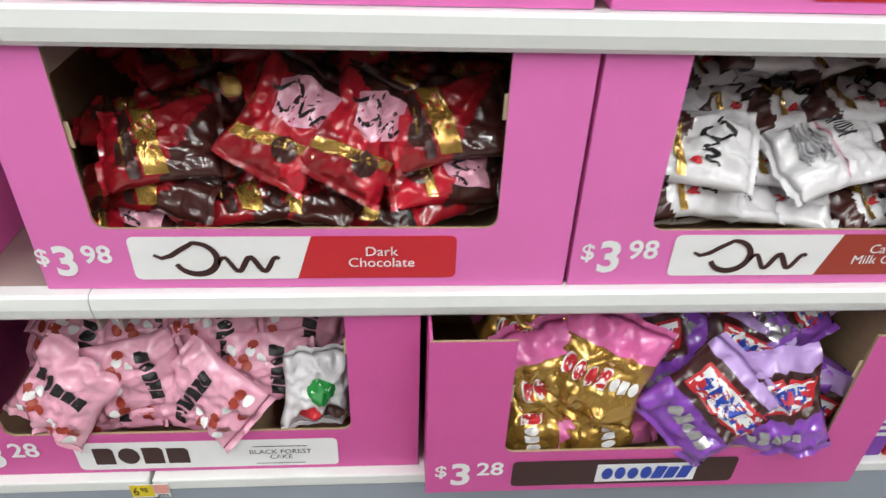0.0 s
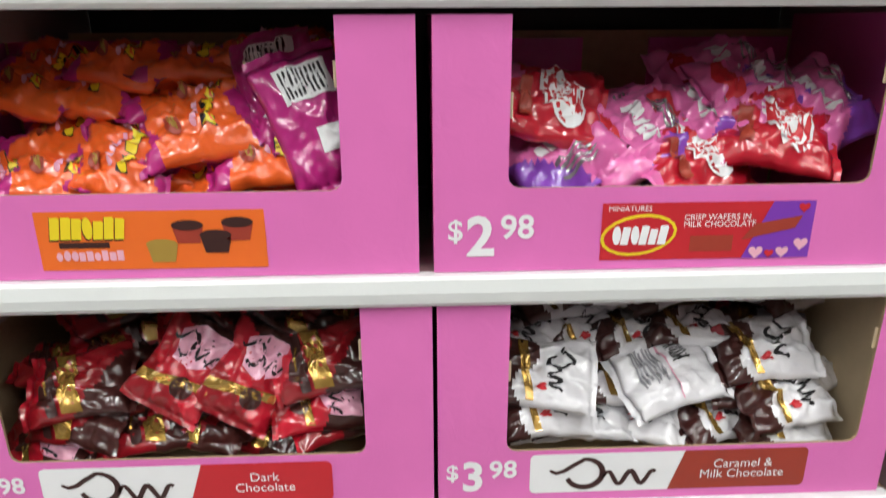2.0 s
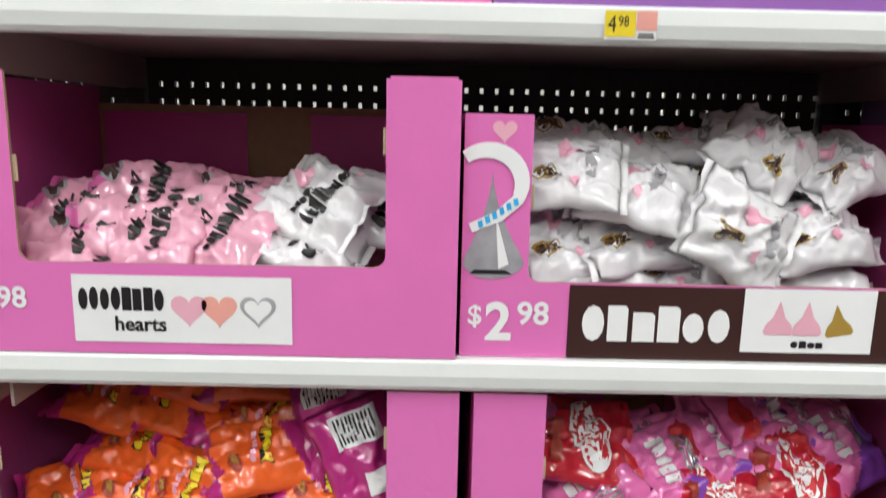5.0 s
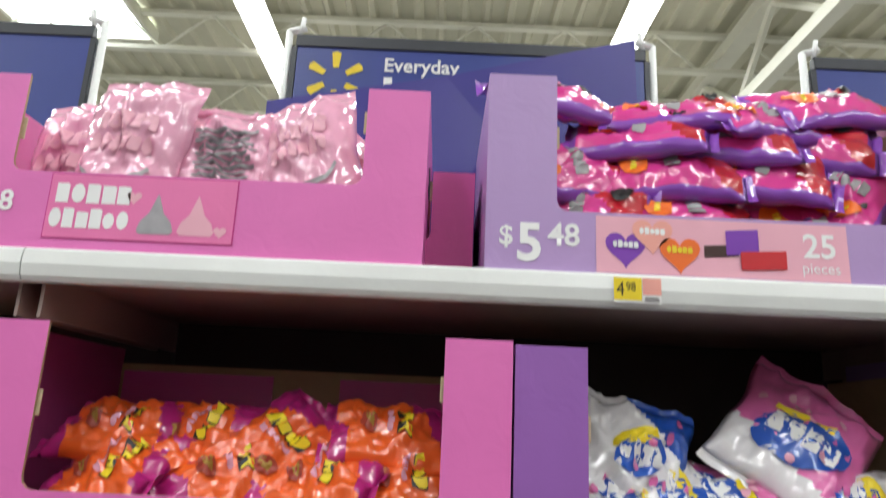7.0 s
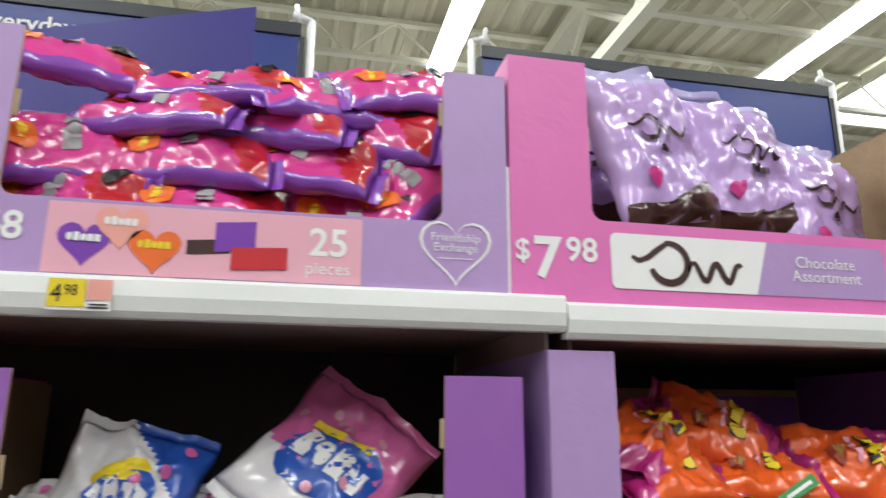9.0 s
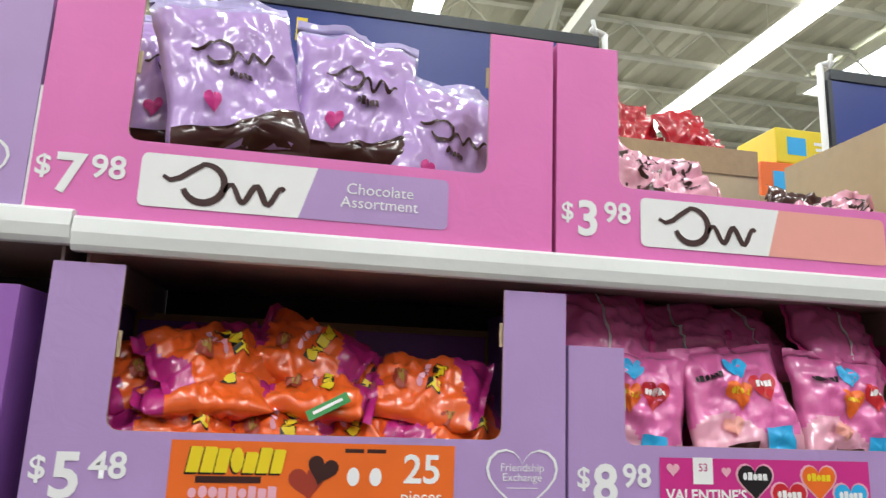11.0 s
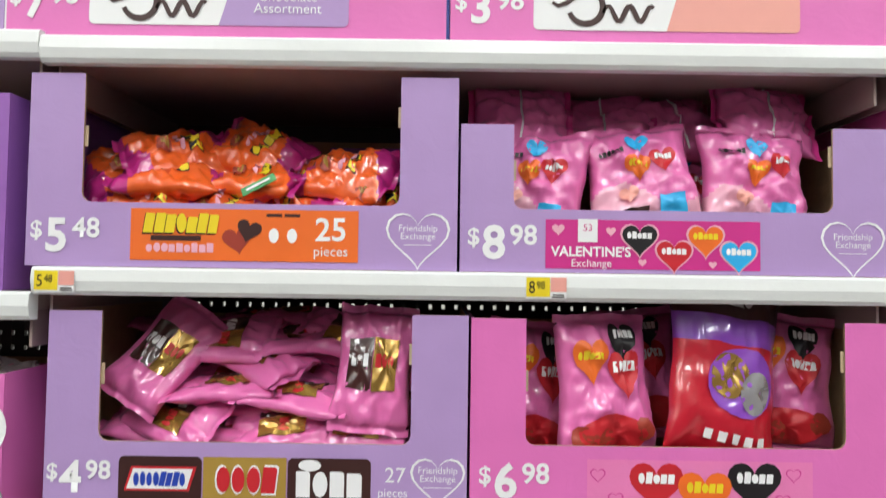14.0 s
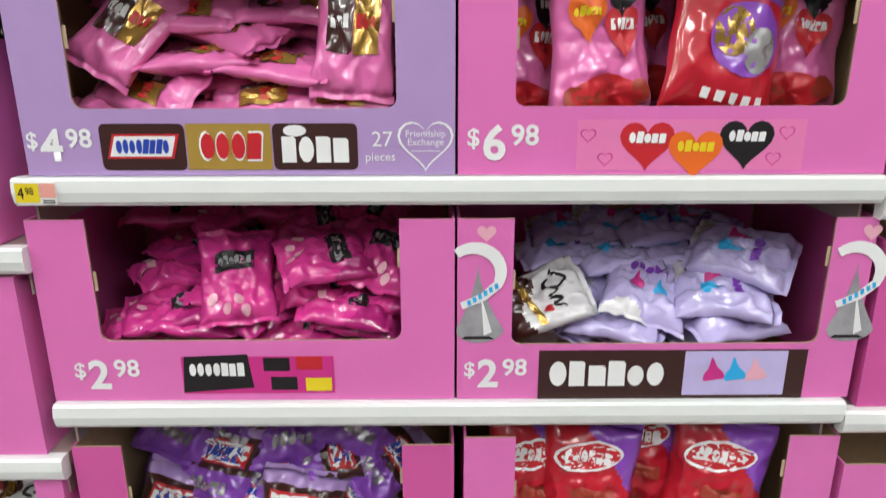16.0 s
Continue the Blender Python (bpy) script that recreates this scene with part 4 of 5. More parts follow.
for cx0, cx1, m2, lab in ((0.692, 0.752, INK_PURPLE, "purple printed snack carton on the base shelf"), (0.758, 0.828, INK_RED, "red snack carton with a white heart")):
    ob = thing("snack_carton", lab, "carton", "snack cartons", at=Matrix.Translation((cx0, 0.60, 0.126)))
    part("body", boxed(0, cx1 - cx0, 0, 0.2, 0, 0.27, 0.003), m2, ob)
    if m2 is INK_RED:
        flat(ob, "white_heart", heart(0.036, 0.17, 0.06), INK_WHITE)
        flat(ob, "red_mark", block_mark(0.014, 0.16, 0.044, 0.02, 5, 0, 3), INK_RED, -0.002)
    else:
        flat(ob, "fine_print", bars(0.008, 0.05, 0.045, 0.18, 12), INK_WHITE)

# first section, second shelf: dark and caramel chocolates
PW = 0.095
t3 = tray(-0.44, 0.189, 0.475, 0.30, 0.086, 0.075, 0.090, PINK, KRAFT, label="pink display tray of red dark chocolate bags")
script_label(t3, 0.107, 0.014, 0.385, 0.062, INK_RED, "Dark\nChocolate")
price(t3, -0.002, 0.022, "3", "98", 0.058)
fill(t3, ("dark", "darkgold", "darkgold"), heap(6, 5, 0.19, 31, 0.0, 3, -44, (65, 115), 0.06) + [(0.47, 0.10, 38, 0.0, 0, -16), (0.66, 0.085, 34, -0.005, 0, -16), (0.88, 0.10, 80, 0.0, 1, -22), (0.86, 0.045, 84, 0.0, 0, -22), (0.15, 0.03, 85, -0.01, 1, -25), (0.15, 0.07, 82, 0.0, 1, -25)], 2, 3, 0.84, level=0.5)
t4 = tray(0.195, 0.815, 0.475, 0.30, 0.082, 0.092, 0.045, PINK, TAN, label="pink display tray of white caramel chocolate bags")
script_label(t4, 0.125, 0.014, 0.385, 0.062, INK_BRICK, "Caramel &\nMilk Chocolate")
price(t4, 0.010, 0.022, "3", "98", 0.064)
fill(t4, ("caramel", "backside"), heap(5, 4, 0.18, 41, 0.0, 1, -50, (65, 115), 0.07) + [(0.50, 0.065, 75, -0.01, 1, -30), (0.12, 0.03, 88, -0.01, 0, -25), (0.12, 0.075, 92, 0.0, 0, -25), (0.85, 0.03, 95, -0.005, 0, -28), (0.80, 0.09, 70, 0.02, 0, -28)], 2, 4, 0.88, level=0.5)

# first section, third shelf: peanut butter cups and wafers
t5 = tray(-0.48, 0.174, 0.817, 0.298, 0.104, 0.085, 0.088, PINK, HOT, label="pink display tray of orange peanut butter cup bags")
cup_label(t5, 0.208, 0.012, 0.265, 0.072, "cups")
price(t5, 0.012, 0.02, "2", "98", 0.07)
fill(t5, ("cups", "cupback"), heap(5, 4, 0.165, 51, 0.0, 1, -44, (50, 130)) + [(0.93, 0.075, -14, -0.02, 1, -14), (0.80, 0.03, 85, -0.005, 0, -25), (0.62, 0.06, 70, -0.01, 0, -25), (0.42, 0.02, 95, -0.01, 0, -25), (0.82, 0.10, -25, 0.03, 1, -20)], 2, 5, 0.9)
t6 = tray(0.192, 0.800, 0.817, 0.298, 0.104, 0.088, 0.085, PINK, HOT, label="pink display tray of red wafer candy bags")
flat(t6, "red_label", rect(0.202, 0.012, 0.462, 0.084), INK_RED, -0.001)
flat(t6, "oval_edge", oval(0.248, 0.044, 0.047, 0.026, 8), INK_YELLOW, -0.0016)
flat(t6, "oval", oval(0.248, 0.044, 0.043, 0.022, 8), INK_RED, -0.0021)
flat(t6, "bold_mark", block_mark(0.214, 0.032, 0.068, 0.024, 6, 0.15, 2), INK_WHITE, -0.0027)
writing(t6, "MINIATURES", 0.209, 0.074, 0.0095, INK_WHITE, -0.0016)
writing(t6, "CRISP WAFERS IN\nMILK CHOCOLATE", 0.302, 0.062, 0.0105, INK_WHITE, -0.0016)
flat(t6, "pack_picture", rect(0.312, 0.022, 0.365, 0.042), INK_BRICK, -0.0016)
flat(t6, "purple_corner", [[(0.378, 0.012), (0.462, 0.012), (0.462, 0.084), (0.41, 0.084)]], INK_PURPLE, -0.0016)
flat(t6, "bar_picture", [[(0.375, 0.036), (0.44, 0.05), (0.448, 0.066), (0.39, 0.056)]], INK_BRICK, -0.0022)
flat(t6, "pink_hearts", heart(0.395, 0.020, 0.018) + heart(0.428, 0.020, 0.016) + heart(0.45, 0.030, 0.018), INK_PALE, -0.0022)
flat(t6, "red_hearts", heart(0.412, 0.018, 0.012) + heart(0.448, 0.076, 0.014), INK_RED, -0.0023)
price(t6, 0.016, 0.022, "2", "98", 0.069)
fill(t6, ("wafer", "waferpink"), [(0.14, 0.085, 100, 0.02, 0, -22), (0.30, 0.045, 85, 0.05, 1, -25), (0.15, 0.03, 130, -0.02, 1, -20), (0.40, 0.04, 65, -0.01, 1, -22), (0.60, 0.06, 70, 0.03, 1, -25), (0.80, 0.05, 95, -0.01, 0, -25), (0.80, 0.09, 80, 0.05, 1, -25), (0.95, 0.07, 60, 0.01, 1, -25), (0.72, 0.11, 70, 0.09, 1, -30), (0.55, 0.02, 85, -0.02, 0, -20)], 3, 6, level=0.2)

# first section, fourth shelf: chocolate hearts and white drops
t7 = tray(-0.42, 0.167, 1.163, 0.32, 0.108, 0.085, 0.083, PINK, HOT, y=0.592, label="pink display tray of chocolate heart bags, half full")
flat(t7, "white_label", rect(0.143, 0.014, 0.396, 0.094), INK_WHITE)
flat(t7, "bold_mark", block_mark(0.150, 0.052, 0.10, 0.028, 8, 0, 7), INK_BLACK, -0.0018)
writing(t7, "hearts", 0.19, 0.028, 0.024, INK_BLACK, -0.0018, bold=0.0006)
for a, m2 in ((0.277, INK_PALE), (0.312, INK_PEACH), (0.357, INK_GREY)):
    flat(t7, "heart_picture", heart(a, 0.055, 0.042), m2, -0.0018)
flat(t7, "heart_middle", heart(0.357, 0.055, 0.032), INK_WHITE, -0.0024)
price(t7, 0.002, 0.036, "2", "98", 0.058)
fill(t7, ("heartpink", "heartwhite"), [(0.05, 0.04, 95, 0.02, 0, -28), (0.22, 0.06, 92, 0.04, 0, -34), (0.45, 0.05, 100, 0.06, 0, -34), (0.30, 0.025, 85, -0.01, 0, -22), (0.48, 0.02, 95, -0.005, 0, -25), (0.78, 0.06, 115, 0.01, 1, -25), (0.76, 0.02, 100, -0.02, 1, -20), (0.96, 0.05, 100, 0.04, 1, -25), (0.82, 0.055, 110, 0.06, 1, -34), (0.12, 0.01, 90, -0.01, 0, -20)], 4, 7, level=0.15)
t8 = tray(0.172, 0.790, 1.163, 0.285, 0.092, 0.078, 0.078, PINK, HOT, label="pink display tray heaped with white chocolate drop bags")
flat(t8, "brown_label", rect(0.128, 0.0, 0.60, 0.090), INK_BROWN)
flat(t8, "bold_mark", block_mark(0.145, 0.022, 0.18, 0.044, 6, 0, 12), INK_WHITE, -0.0018)
flat(t8, "white_label", rect(0.335, 0.012, 0.492, 0.090), INK_WHITE, -0.0024)
flat(t8, "drop_picture", kiss_pts(0.378, 0.034, 0.036), INK_PALE, -0.003)
flat(t8, "drop_picture", kiss_pts(0.412, 0.034, 0.036), INK_PALE, -0.0034)
flat(t8, "drop_picture", kiss_pts(0.452, 0.034, 0.034, 10), INK_GOLD, -0.003)
flat(t8, "small_mark", block_mark(0.395, 0.018, 0.04, 0.009, 4, 0, 3), INK_BLACK, -0.003)
def kiss_side(tr, x, z, s=1.0):
    right = [(0.040 * s * (math.cos(radians(a)) if a < 0 else (1 - a / 90) ** 1.7), (0.022 * s * math.sin(radians(a)) if a < 0 else 0.105 * s * a / 90)) for a in range(-90, 91, 12)]
    flat(tr, "big_drop", [[(x + a, z + 0.022 + b) for a, b in right] + [(x - a * 0.8, z + 0.022 + b) for a, b in right[::-1]]], INK_GREY, -0.001)
    flat(tr, "foil_shine", [[(x + 0.010, z + 0.012), (x + 0.022, z + 0.018), (x + 0.010, z + 0.060), (x + 0.005, z + 0.075)]], INK_WHITE, -0.0016)
    flat(tr, "foil_shade", [[(x - 0.024, z + 0.006), (x + 0.026, z + 0.006), (x + 0.018, z + 0.011), (x - 0.018, z + 0.011)]], INK_BLACK, -0.0016)
    flat(tr, "paper_plume", stroke([(x - 0.024, z + 0.060), (x + 0.008, z + 0.074), (x + 0.030, z + 0.094)] + arc(x - 0.006, z + 0.112 * s, 0.040 * s, 0.038 * s, -20, 130, 12), 0.019 * s), INK_WHITE, -0.0022)
    for k in range(6):
        flat(tr, "plume_print", [[(x - 0.014 + 0.008 * k, z + 0.060 + 0.0052 * k), (x - 0.009 + 0.008 * k, z + 0.062 + 0.0052 * k), (x - 0.011 + 0.008 * k, z + 0.070 + 0.0052 * k), (x - 0.016 + 0.008 * k, z + 0.068 + 0.0052 * k)]], INK_SKY, -0.003)
    flat(tr, "pale_heart", heart(x + 0.012, z + 0.172 * s, 0.028), INK_PALE, -0.001)


kiss_side(t8, 0.033, 0.095)
kiss_side(t8, 0.582, 0.095)
price(t8, 0.008, 0.022, "2", "98", 0.064)
fill(t8, ("drops",), heap(5, 4, 0.19, 81, 0.0, 1, -42, (55, 125)) + [(0.30, 0.04, 75, -0.01, 0, -24), (0.55, 0.05, 125, -0.03, 0, -16), (0.80, 0.05, 70, -0.01, 0, -20), (0.12, 0.12, 85, 0.0, 0, -22), (0.30, 0.10, 95, 0.0, 0, -24), (0.70, 0.15, 40, 0.04, 0, -24), (0.10, 0.03, 80, -0.02, 0, -22), (0.92, 0.13, 60, 0.04, 0, -25)], 5, 8, 0.86, level=0.6)

# loose carton flaps
part("top_flap", boxed(0.508, 0.583, 0.006, 0.075, 0.3203, 0.3235), PINK, t7, "pink top flap folded back")

# first section, fifth shelf
t9 = tray(-0.435, 0.197, 1.566, 0.288, 0.098, 0.083, 0.080, PINK, HOT, label="pink display tray of orange and magenta cup bags")
cup_label(t9, 0.183, 0.014, 0.245, 0.072, "pink")
price(t9, 0.004, 0.02, "2", "98", 0.07)
fill(t9, ("cups",), [(0.10, 0.06, 95, 0.05, 0, -28), (0.32, 0.06, 85, 0.05, 0, -28), (0.15, 0.015, 92, 0.0, 0, -22), (0.42, 0.02, 78, -0.015, 0, -22), (0.55, 0.045, 40, 0.01, 0, -20), (0.70, 0.02, 95, 0.0, 0, -22), (0.85, 0.07, 95, 0.04, 0, -28), (0.90, 0.02, 100, 0.0, 0, -24)], 4, 9, level=0.2)
t10 = tray(0.200, 0.782, 1.566, 0.284, 0.080, 0.085, 0.085, VIOLET, KRAFT, label="violet display tray with crunchy candy bags, half empty", back=0.12)
price(t10, 0.012, 0.014, "4", "98", 0.070)
flat(t10, "dark_cloud", oval(0.296, 0.042, 0.050, 0.027, 8), INK_NAVY, -0.001)
flat(t10, "white_mark", block_mark(0.258, 0.030, 0.076, 0.024, 5, 0.1, 4), INK_WHITE, -0.0018)
friend_heart(t10, 0.525, 0.050, 0.085)
fill(t10, ("gummy", "gummywhite"), [(0.74, 0.105, 42, 0.04, 0, -10), (0.12, 0.03, 110, 0.0, 1, -18), (0.28, 0.02, 70, -0.01, 1, -20), (0.20, 0.07, 20, 0.04, 1, -16), (0.46, 0.02, 95, 0.0, 0, -24), (0.85, 0.02, 80, -0.01, 1, -22)], 2, 10, level=0.1)

# first section, top shelf
t11 = tray(-0.52, 0.084, 1.940, 0.232, 0.100, 0.085, 0.080, PINK, HOT, label="pink display tray of clear pink chocolate drop bags")
flat(t11, "rose_label", rect(0.138, 0.014, 0.372, 0.098), INK_MAGENTA, -0.001)
flat(t11, "rose_field", rect(0.1395, 0.0155, 0.3705, 0.0965), card("rose_print", (0.82, 0.19, 0.44)), -0.0016)
flat(t11, "bold_mark", block_mark(0.148, 0.060, 0.095, 0.025, 5, 0, 4), INK_WHITE, -0.0022)
flat(t11, "bold_mark", block_mark(0.144, 0.028, 0.10, 0.025, 6, 0, 12), INK_WHITE, -0.0022)
flat(t11, "drop_picture", kiss_pts(0.275, 0.024, 0.045), INK_GREY, -0.0022)
flat(t11, "drop_picture", kiss_pts(0.325, 0.024, 0.045), INK_PALE, -0.0022)
flat(t11, "pale_heart", heart(0.245, 0.07, 0.018) + heart(0.355, 0.03, 0.016), INK_PALE, -0.0022)
price(t11, 0.005, 0.03, "4", "98", 0.06)
fill(t11, ("clear", "clearback"), [(0.27, 0.055, 3, 0.01, 0, -8), (0.55, 0.045, -5, 0.03, 1, -8), (0.80, 0.055, -12, 0.01, 0, -8), (0.05, 0.04, 4, 0.05, 0, -8), (0.95, 0.02, 10, 0.05, 0, -10), (0.42, 0.04, 8, 0.09, 0, -10), (0.68, 0.045, 5, 0.1, 0, -10)], 2, 13, level=0.1)
t12 = tray(0.160, 0.768, 1.940, 0.262, 0.078, 0.088, 0.075, LILAC, KRAFT, label="lilac display tray stuffed with assorted candy bags")
price(t12, 0.016, 0.014, "5", "48", 0.066)
flat(t12, "pale_label", rect(0.136, 0.002, 0.445, 0.074), INK_PALE, -0.001)
for a, b, m2, r2 in ((0.172, 0.034, INK_PURPLE, 0), (0.205, 0.052, INK_PEACH, 0), (0.238, 0.030, INK_ORANGE, 0)):
    flat(t12, "heart_picture", heart(a, b, 0.05, r2), m2, -0.0016 - 0.0006 * (a > 0.2))
    flat(t12, "heart_mark", block_mark(a - 0.016, b, 0.032, 0.009, 5, 0, 3), INK_YELLOW if m2 is INK_ORANGE else INK_WHITE, -0.003)
for a, b, c2, e, m2 in ((0.268, 0.026, 0.31, 0.044, INK_BROWN), (0.295, 0.030, 0.335, 0.064, INK_PURPLE), (0.312, 0.012, 0.368, 0.038, INK_RED)):
    flat(t12, "pack_picture", [[(a, b), (c2, b + 0.003), (c2, e), (a, e - 0.003)]], m2, -0.0016 - 0.0006 * (a > 0.28) - 0.0006 * (a > 0.3))
writing(t12, "25", 0.41, 0.032, 0.042, INK_WHITE, -0.0016, "CENTER", bold=0.0008)
writing(t12, "pieces", 0.41, 0.012, 0.019, INK_WHITE, -0.0016, "CENTER")
friend_heart(t12, 0.548, 0.048, 0.082)
fill(t12, ("mix",), [(0.10, 0.02, 92, -0.005, 0, -5), (0.42, 0.02, 88, 0.0, 0, -8), (0.80, 0.015, 95, 0.0, 0, -8), (0.08, 0.085, 80, 0.01, 0, -5), (0.38, 0.09, 85, 0.01, 0, -8), (0.66, 0.095, 98, 0.01, 0, -8), (0.92, 0.07, 40, 0.0, 0, -10), (0.02, 0.205, 96, 0.03, 0, -25), (0.42, 0.185, 88, 0.03, 0, -28), (0.70, 0.18, 84, 0.02, 0, -22), (0.93, 0.215, 74, 0.03, 0, -20), (0.30, 0.145, 90, 0.02, 0, -20), (0.58, 0.145, 92, 0.02, 0, -20), (0.85, 0.15, 100, 0.04, 0, -10)], 6, 14, level=0.8)
t13 = tray(-0.30, 0.150, 1.940, 0.165, 0.06, 0.06, 0.06, HOT, HOT, y=0.72, depth=0.3, label="hot pink empty tray set behind the front row")

strip = thing("paper_strip", "thin white card strip between two trays", "card strip", at=pose(0.7685, 0.606, 1.9405))
part("card", boxed(0, 0.003, 0.0, 0.012, 0.0, 0.15), INK_WHITE, strip)
for yy, zz, hh, m2 in ((0.10, 0.13, 0.035, INK_BLACK), (0.15, 0.10, 0.05, INK_BRICK)):
    part("side_print", boxed(0.6042, 0.6052, yy, yy + 0.07, zz, zz + hh), m2, t11, "small dark print on the side")

# second section, top shelf
t14 = tray(0.772, 1.408, 1.934, 0.300, 0.098, 0.100, 0.090, PINK, KRAFT, label="pink display tray of lilac chocolate heart bags", back=0.1)
script_label(t14, 0.120, 0.018, 0.375, 0.066, LILAC, "Chocolate\nAssortment")
price(t14, 0.004, 0.028, "7", "98", 0.066)
fill(t14, ("lilac",), [(0.24, 0.115, -4, 0.0, 0, -7), (0.62, 0.120, 5, 0.05, 0, -7), (0.06, 0.115, 4, 0.07, 0, -8), (0.92, 0.06, 5, 0.06, 0, -7), (0.48, 0.08, 5, 0.12, 0, -8), (0.82, 0.07, 0, 0.10, 0, -8), (0.15, 0.10, 3, 0.15, 0, -8)], 0, 15, 1.1)
t15 = tray(1.414, 2.062, 1.934, 0.300, 0.098, 0.090, 0.090, PINK, TAN, label="pink display tray with a few rosy bags, nearly empty", back=0.165)
script_label(t15, 0.120, 0.018, 0.385, 0.068, INK_PEACH, "")
price(t15, 0.006, 0.028, "3", "98", 0.066)
fill(t15, ("rosy",), [(0.12, 0.055, 105, 0.03, 0, -5), (0.24, 0.03, 70, 0.01, 0, -8), (0.86, 0.015, 110, 0.04, 0, -10), (0.93, 0.01, 60, 0.02, 0, -10), (0.05, 0.07, 60, 0.08, 0, -8)], 0, 16)
part("hand_hole", boxed(0.644, 0.6495, 0.16, 0.22, 0.15, 0.175, 0.002), INK_BLACK, t15, "oval hand hole in the side")

# second section, second shelf
t16 = tray(0.812, 1.428, 1.602, 0.278, 0.092, 0.078, 0.083, LILAC, VIOLET, label="lilac display tray of orange cup heart bags")
cup_label(t16, 0.150, 0.010, 0.325, 0.074, "hearts")
price(t16, 0.006, 0.022, "5", "48", 0.066)
friend_heart(t16, 0.560, 0.048)
fill(t16, ("cups",), [(0.04, 0.07, 60, 0.03, 0, -22), (0.20, 0.085, 75, 0.02, 0, -24), (0.46, 0.10, 122, 0.04, 0, -26), (0.62, 0.05, 128, 0.05, 0, -25), (0.82, 0.055, 96, 0.01, 0, -22), (0.20, 0.045, 90, 0.0, 0, -45), (0.50, 0.04, 105, 0.0, 0, -45), (0.15, 0.005, 92, -0.01, 0, -20), (0.40, 0.0, 88, -0.005, 0, -22), (0.62, 0.005, 110, -0.005, 0, -20), (0.90, 0.005, 92, -0.005, 0, -22)], 4, 17, level=0.15)
tag = thing("green_tag", "small green and white paper tag among orange bags", "paper tag", at=t16.matrix_basis @ pose(0.30, 0.03, 0.106, -25, -28, 0))
part("card", boxed(0, 0.055, 0, 0.0015, 0, 0.014), INK_GREEN, tag)
flat(tag, "white_line", rect(0.008, 0.005, 0.047, 0.009), INK_WHITE)
t17 = tray(1.432, 2.045, 1.602, 0.212, 0.090, 0.076, 0.080, LILAC, KRAFT, label="lilac display tray of pink exchange candy bags")
flat(t17, "pink_label", rect(0.122, 0.006, 0.428, 0.076), INK_MAGENTA, -0.001)
writing(t17, "VALENTINE'S", 0.130, 0.024, 0.0195, INK_WHITE, -0.0016, bold=0.0005)
writing(t17, "Exchange", 0.158, 0.009, 0.0155, INK_WHITE, -0.0016)
flat(t17, "white_box", rect(0.168, 0.044, 0.196, 0.077), INK_WHITE, -0.0016)
writing(t17, "53", 0.182, 0.060, 0.014, INK_MAGENTA, -0.0022, "CENTER")
for a, b, m2 in ((0.256, 0.050, INK_BLACK), (0.305, 0.028, INK_RED), (0.350, 0.050, INK_ORANGE), (0.397, 0.028, INK_SKY)):
    flat(t17, "heart_edge", heart(a, b, 0.056), INK_PALE, -0.0016)
    flat(t17, "heart_picture", heart(a, b, 0.050), m2, -0.0021)
    flat(t17, "heart_mark", block_mark(a - 0.018, b, 0.036, 0.010, 5, 0, 3), INK_YELLOW if m2 is INK_ORANGE else INK_WHITE, -0.0027)
flat(t17, "pale_hearts", heart(0.14, 0.062, 0.018) + heart(0.215, 0.06, 0.014) + heart(0.26, 0.016, 0.012) + heart(0.36, 0.014, 0.012), INK_PALE, -0.0016)
price(t17, 0.010, 0.020, "8", "98", 0.066)
friend_heart(t17, 0.560, 0.044)
fill(t17, ("exchange", "plain"), [(0.08, 0.042, 4, 0.01, 0, -14), (0.43, 0.052, -3, 0.0, 0, -14), (0.80, 0.047, 3, 0.0, 0, -14), (0.05, 0.155, 92, 0.06, 1, 0), (0.36, 0.15, 90, 0.09, 1, -5), (0.62, 0.15, 88, 0.09, 1, -5), (0.90, 0.165, 93, 0.05, 1, 0), (0.60, 0.04, 5, 0.09, 0, -12)], 2, 18, 0.94, level=0.5)

# second section, third shelf
t18 = tray(0.850, 1.446, 1.264, 0.275, 0.092, 0.075, 0.080, LILAC, KRAFT, label="lilac display tray of pink mixed candy bags")
for i, m2 in enumerate((INK_BROWN, INK_GOLD, INK_BROWN)):
    a = 0.106 + 0.119 * i
    flat(t18, "label_panel", rrect(a, 0.008, a + 0.117, 0.072, 0.008 if i != 1 else 0.0005), m2, -0.001)
flat(t18, "red_edge", [[(0.114, 0.024), (0.206, 0.024), (0.216, 0.058), (0.124, 0.058)]], INK_RED, -0.0016)
flat(t18, "white_plaque", [[(0.118, 0.027), (0.203, 0.027), (0.211, 0.055), (0.127, 0.055)]], INK_WHITE, -0.0021)
flat(t18, "blue_mark", block_mark(0.126, 0.031, 0.074, 0.02, 8, 0.2, 7), INK_BLUE, -0.0027)
flat(t18, "white_edge", block_mark(0.240, 0.020, 0.09, 0.042, 4, 0.1, 9), INK_WHITE, -0.0016)
flat(t18, "red_mark", block_mark(0.243, 0.023, 0.085, 0.036, 4, 0.1, 9), INK_RED, -0.0022)
flat(t18, "white_mark", block_mark(0.356, 0.018, 0.095, 0.036, 4, 0, 4), INK_WHITE, -0.0016)
flat(t18, "white_spot", oval(0.375, 0.062, 0.016, 0.008), INK_WHITE, -0.0016)
price(t18, 0.004, 0.022, "4", "98", 0.060)
writing(t18, "27", 0.495, 0.040, 0.030, INK_WHITE, align="CENTER")
writing(t18, "pieces", 0.492, 0.020, 0.017, INK_WHITE, align="CENTER")
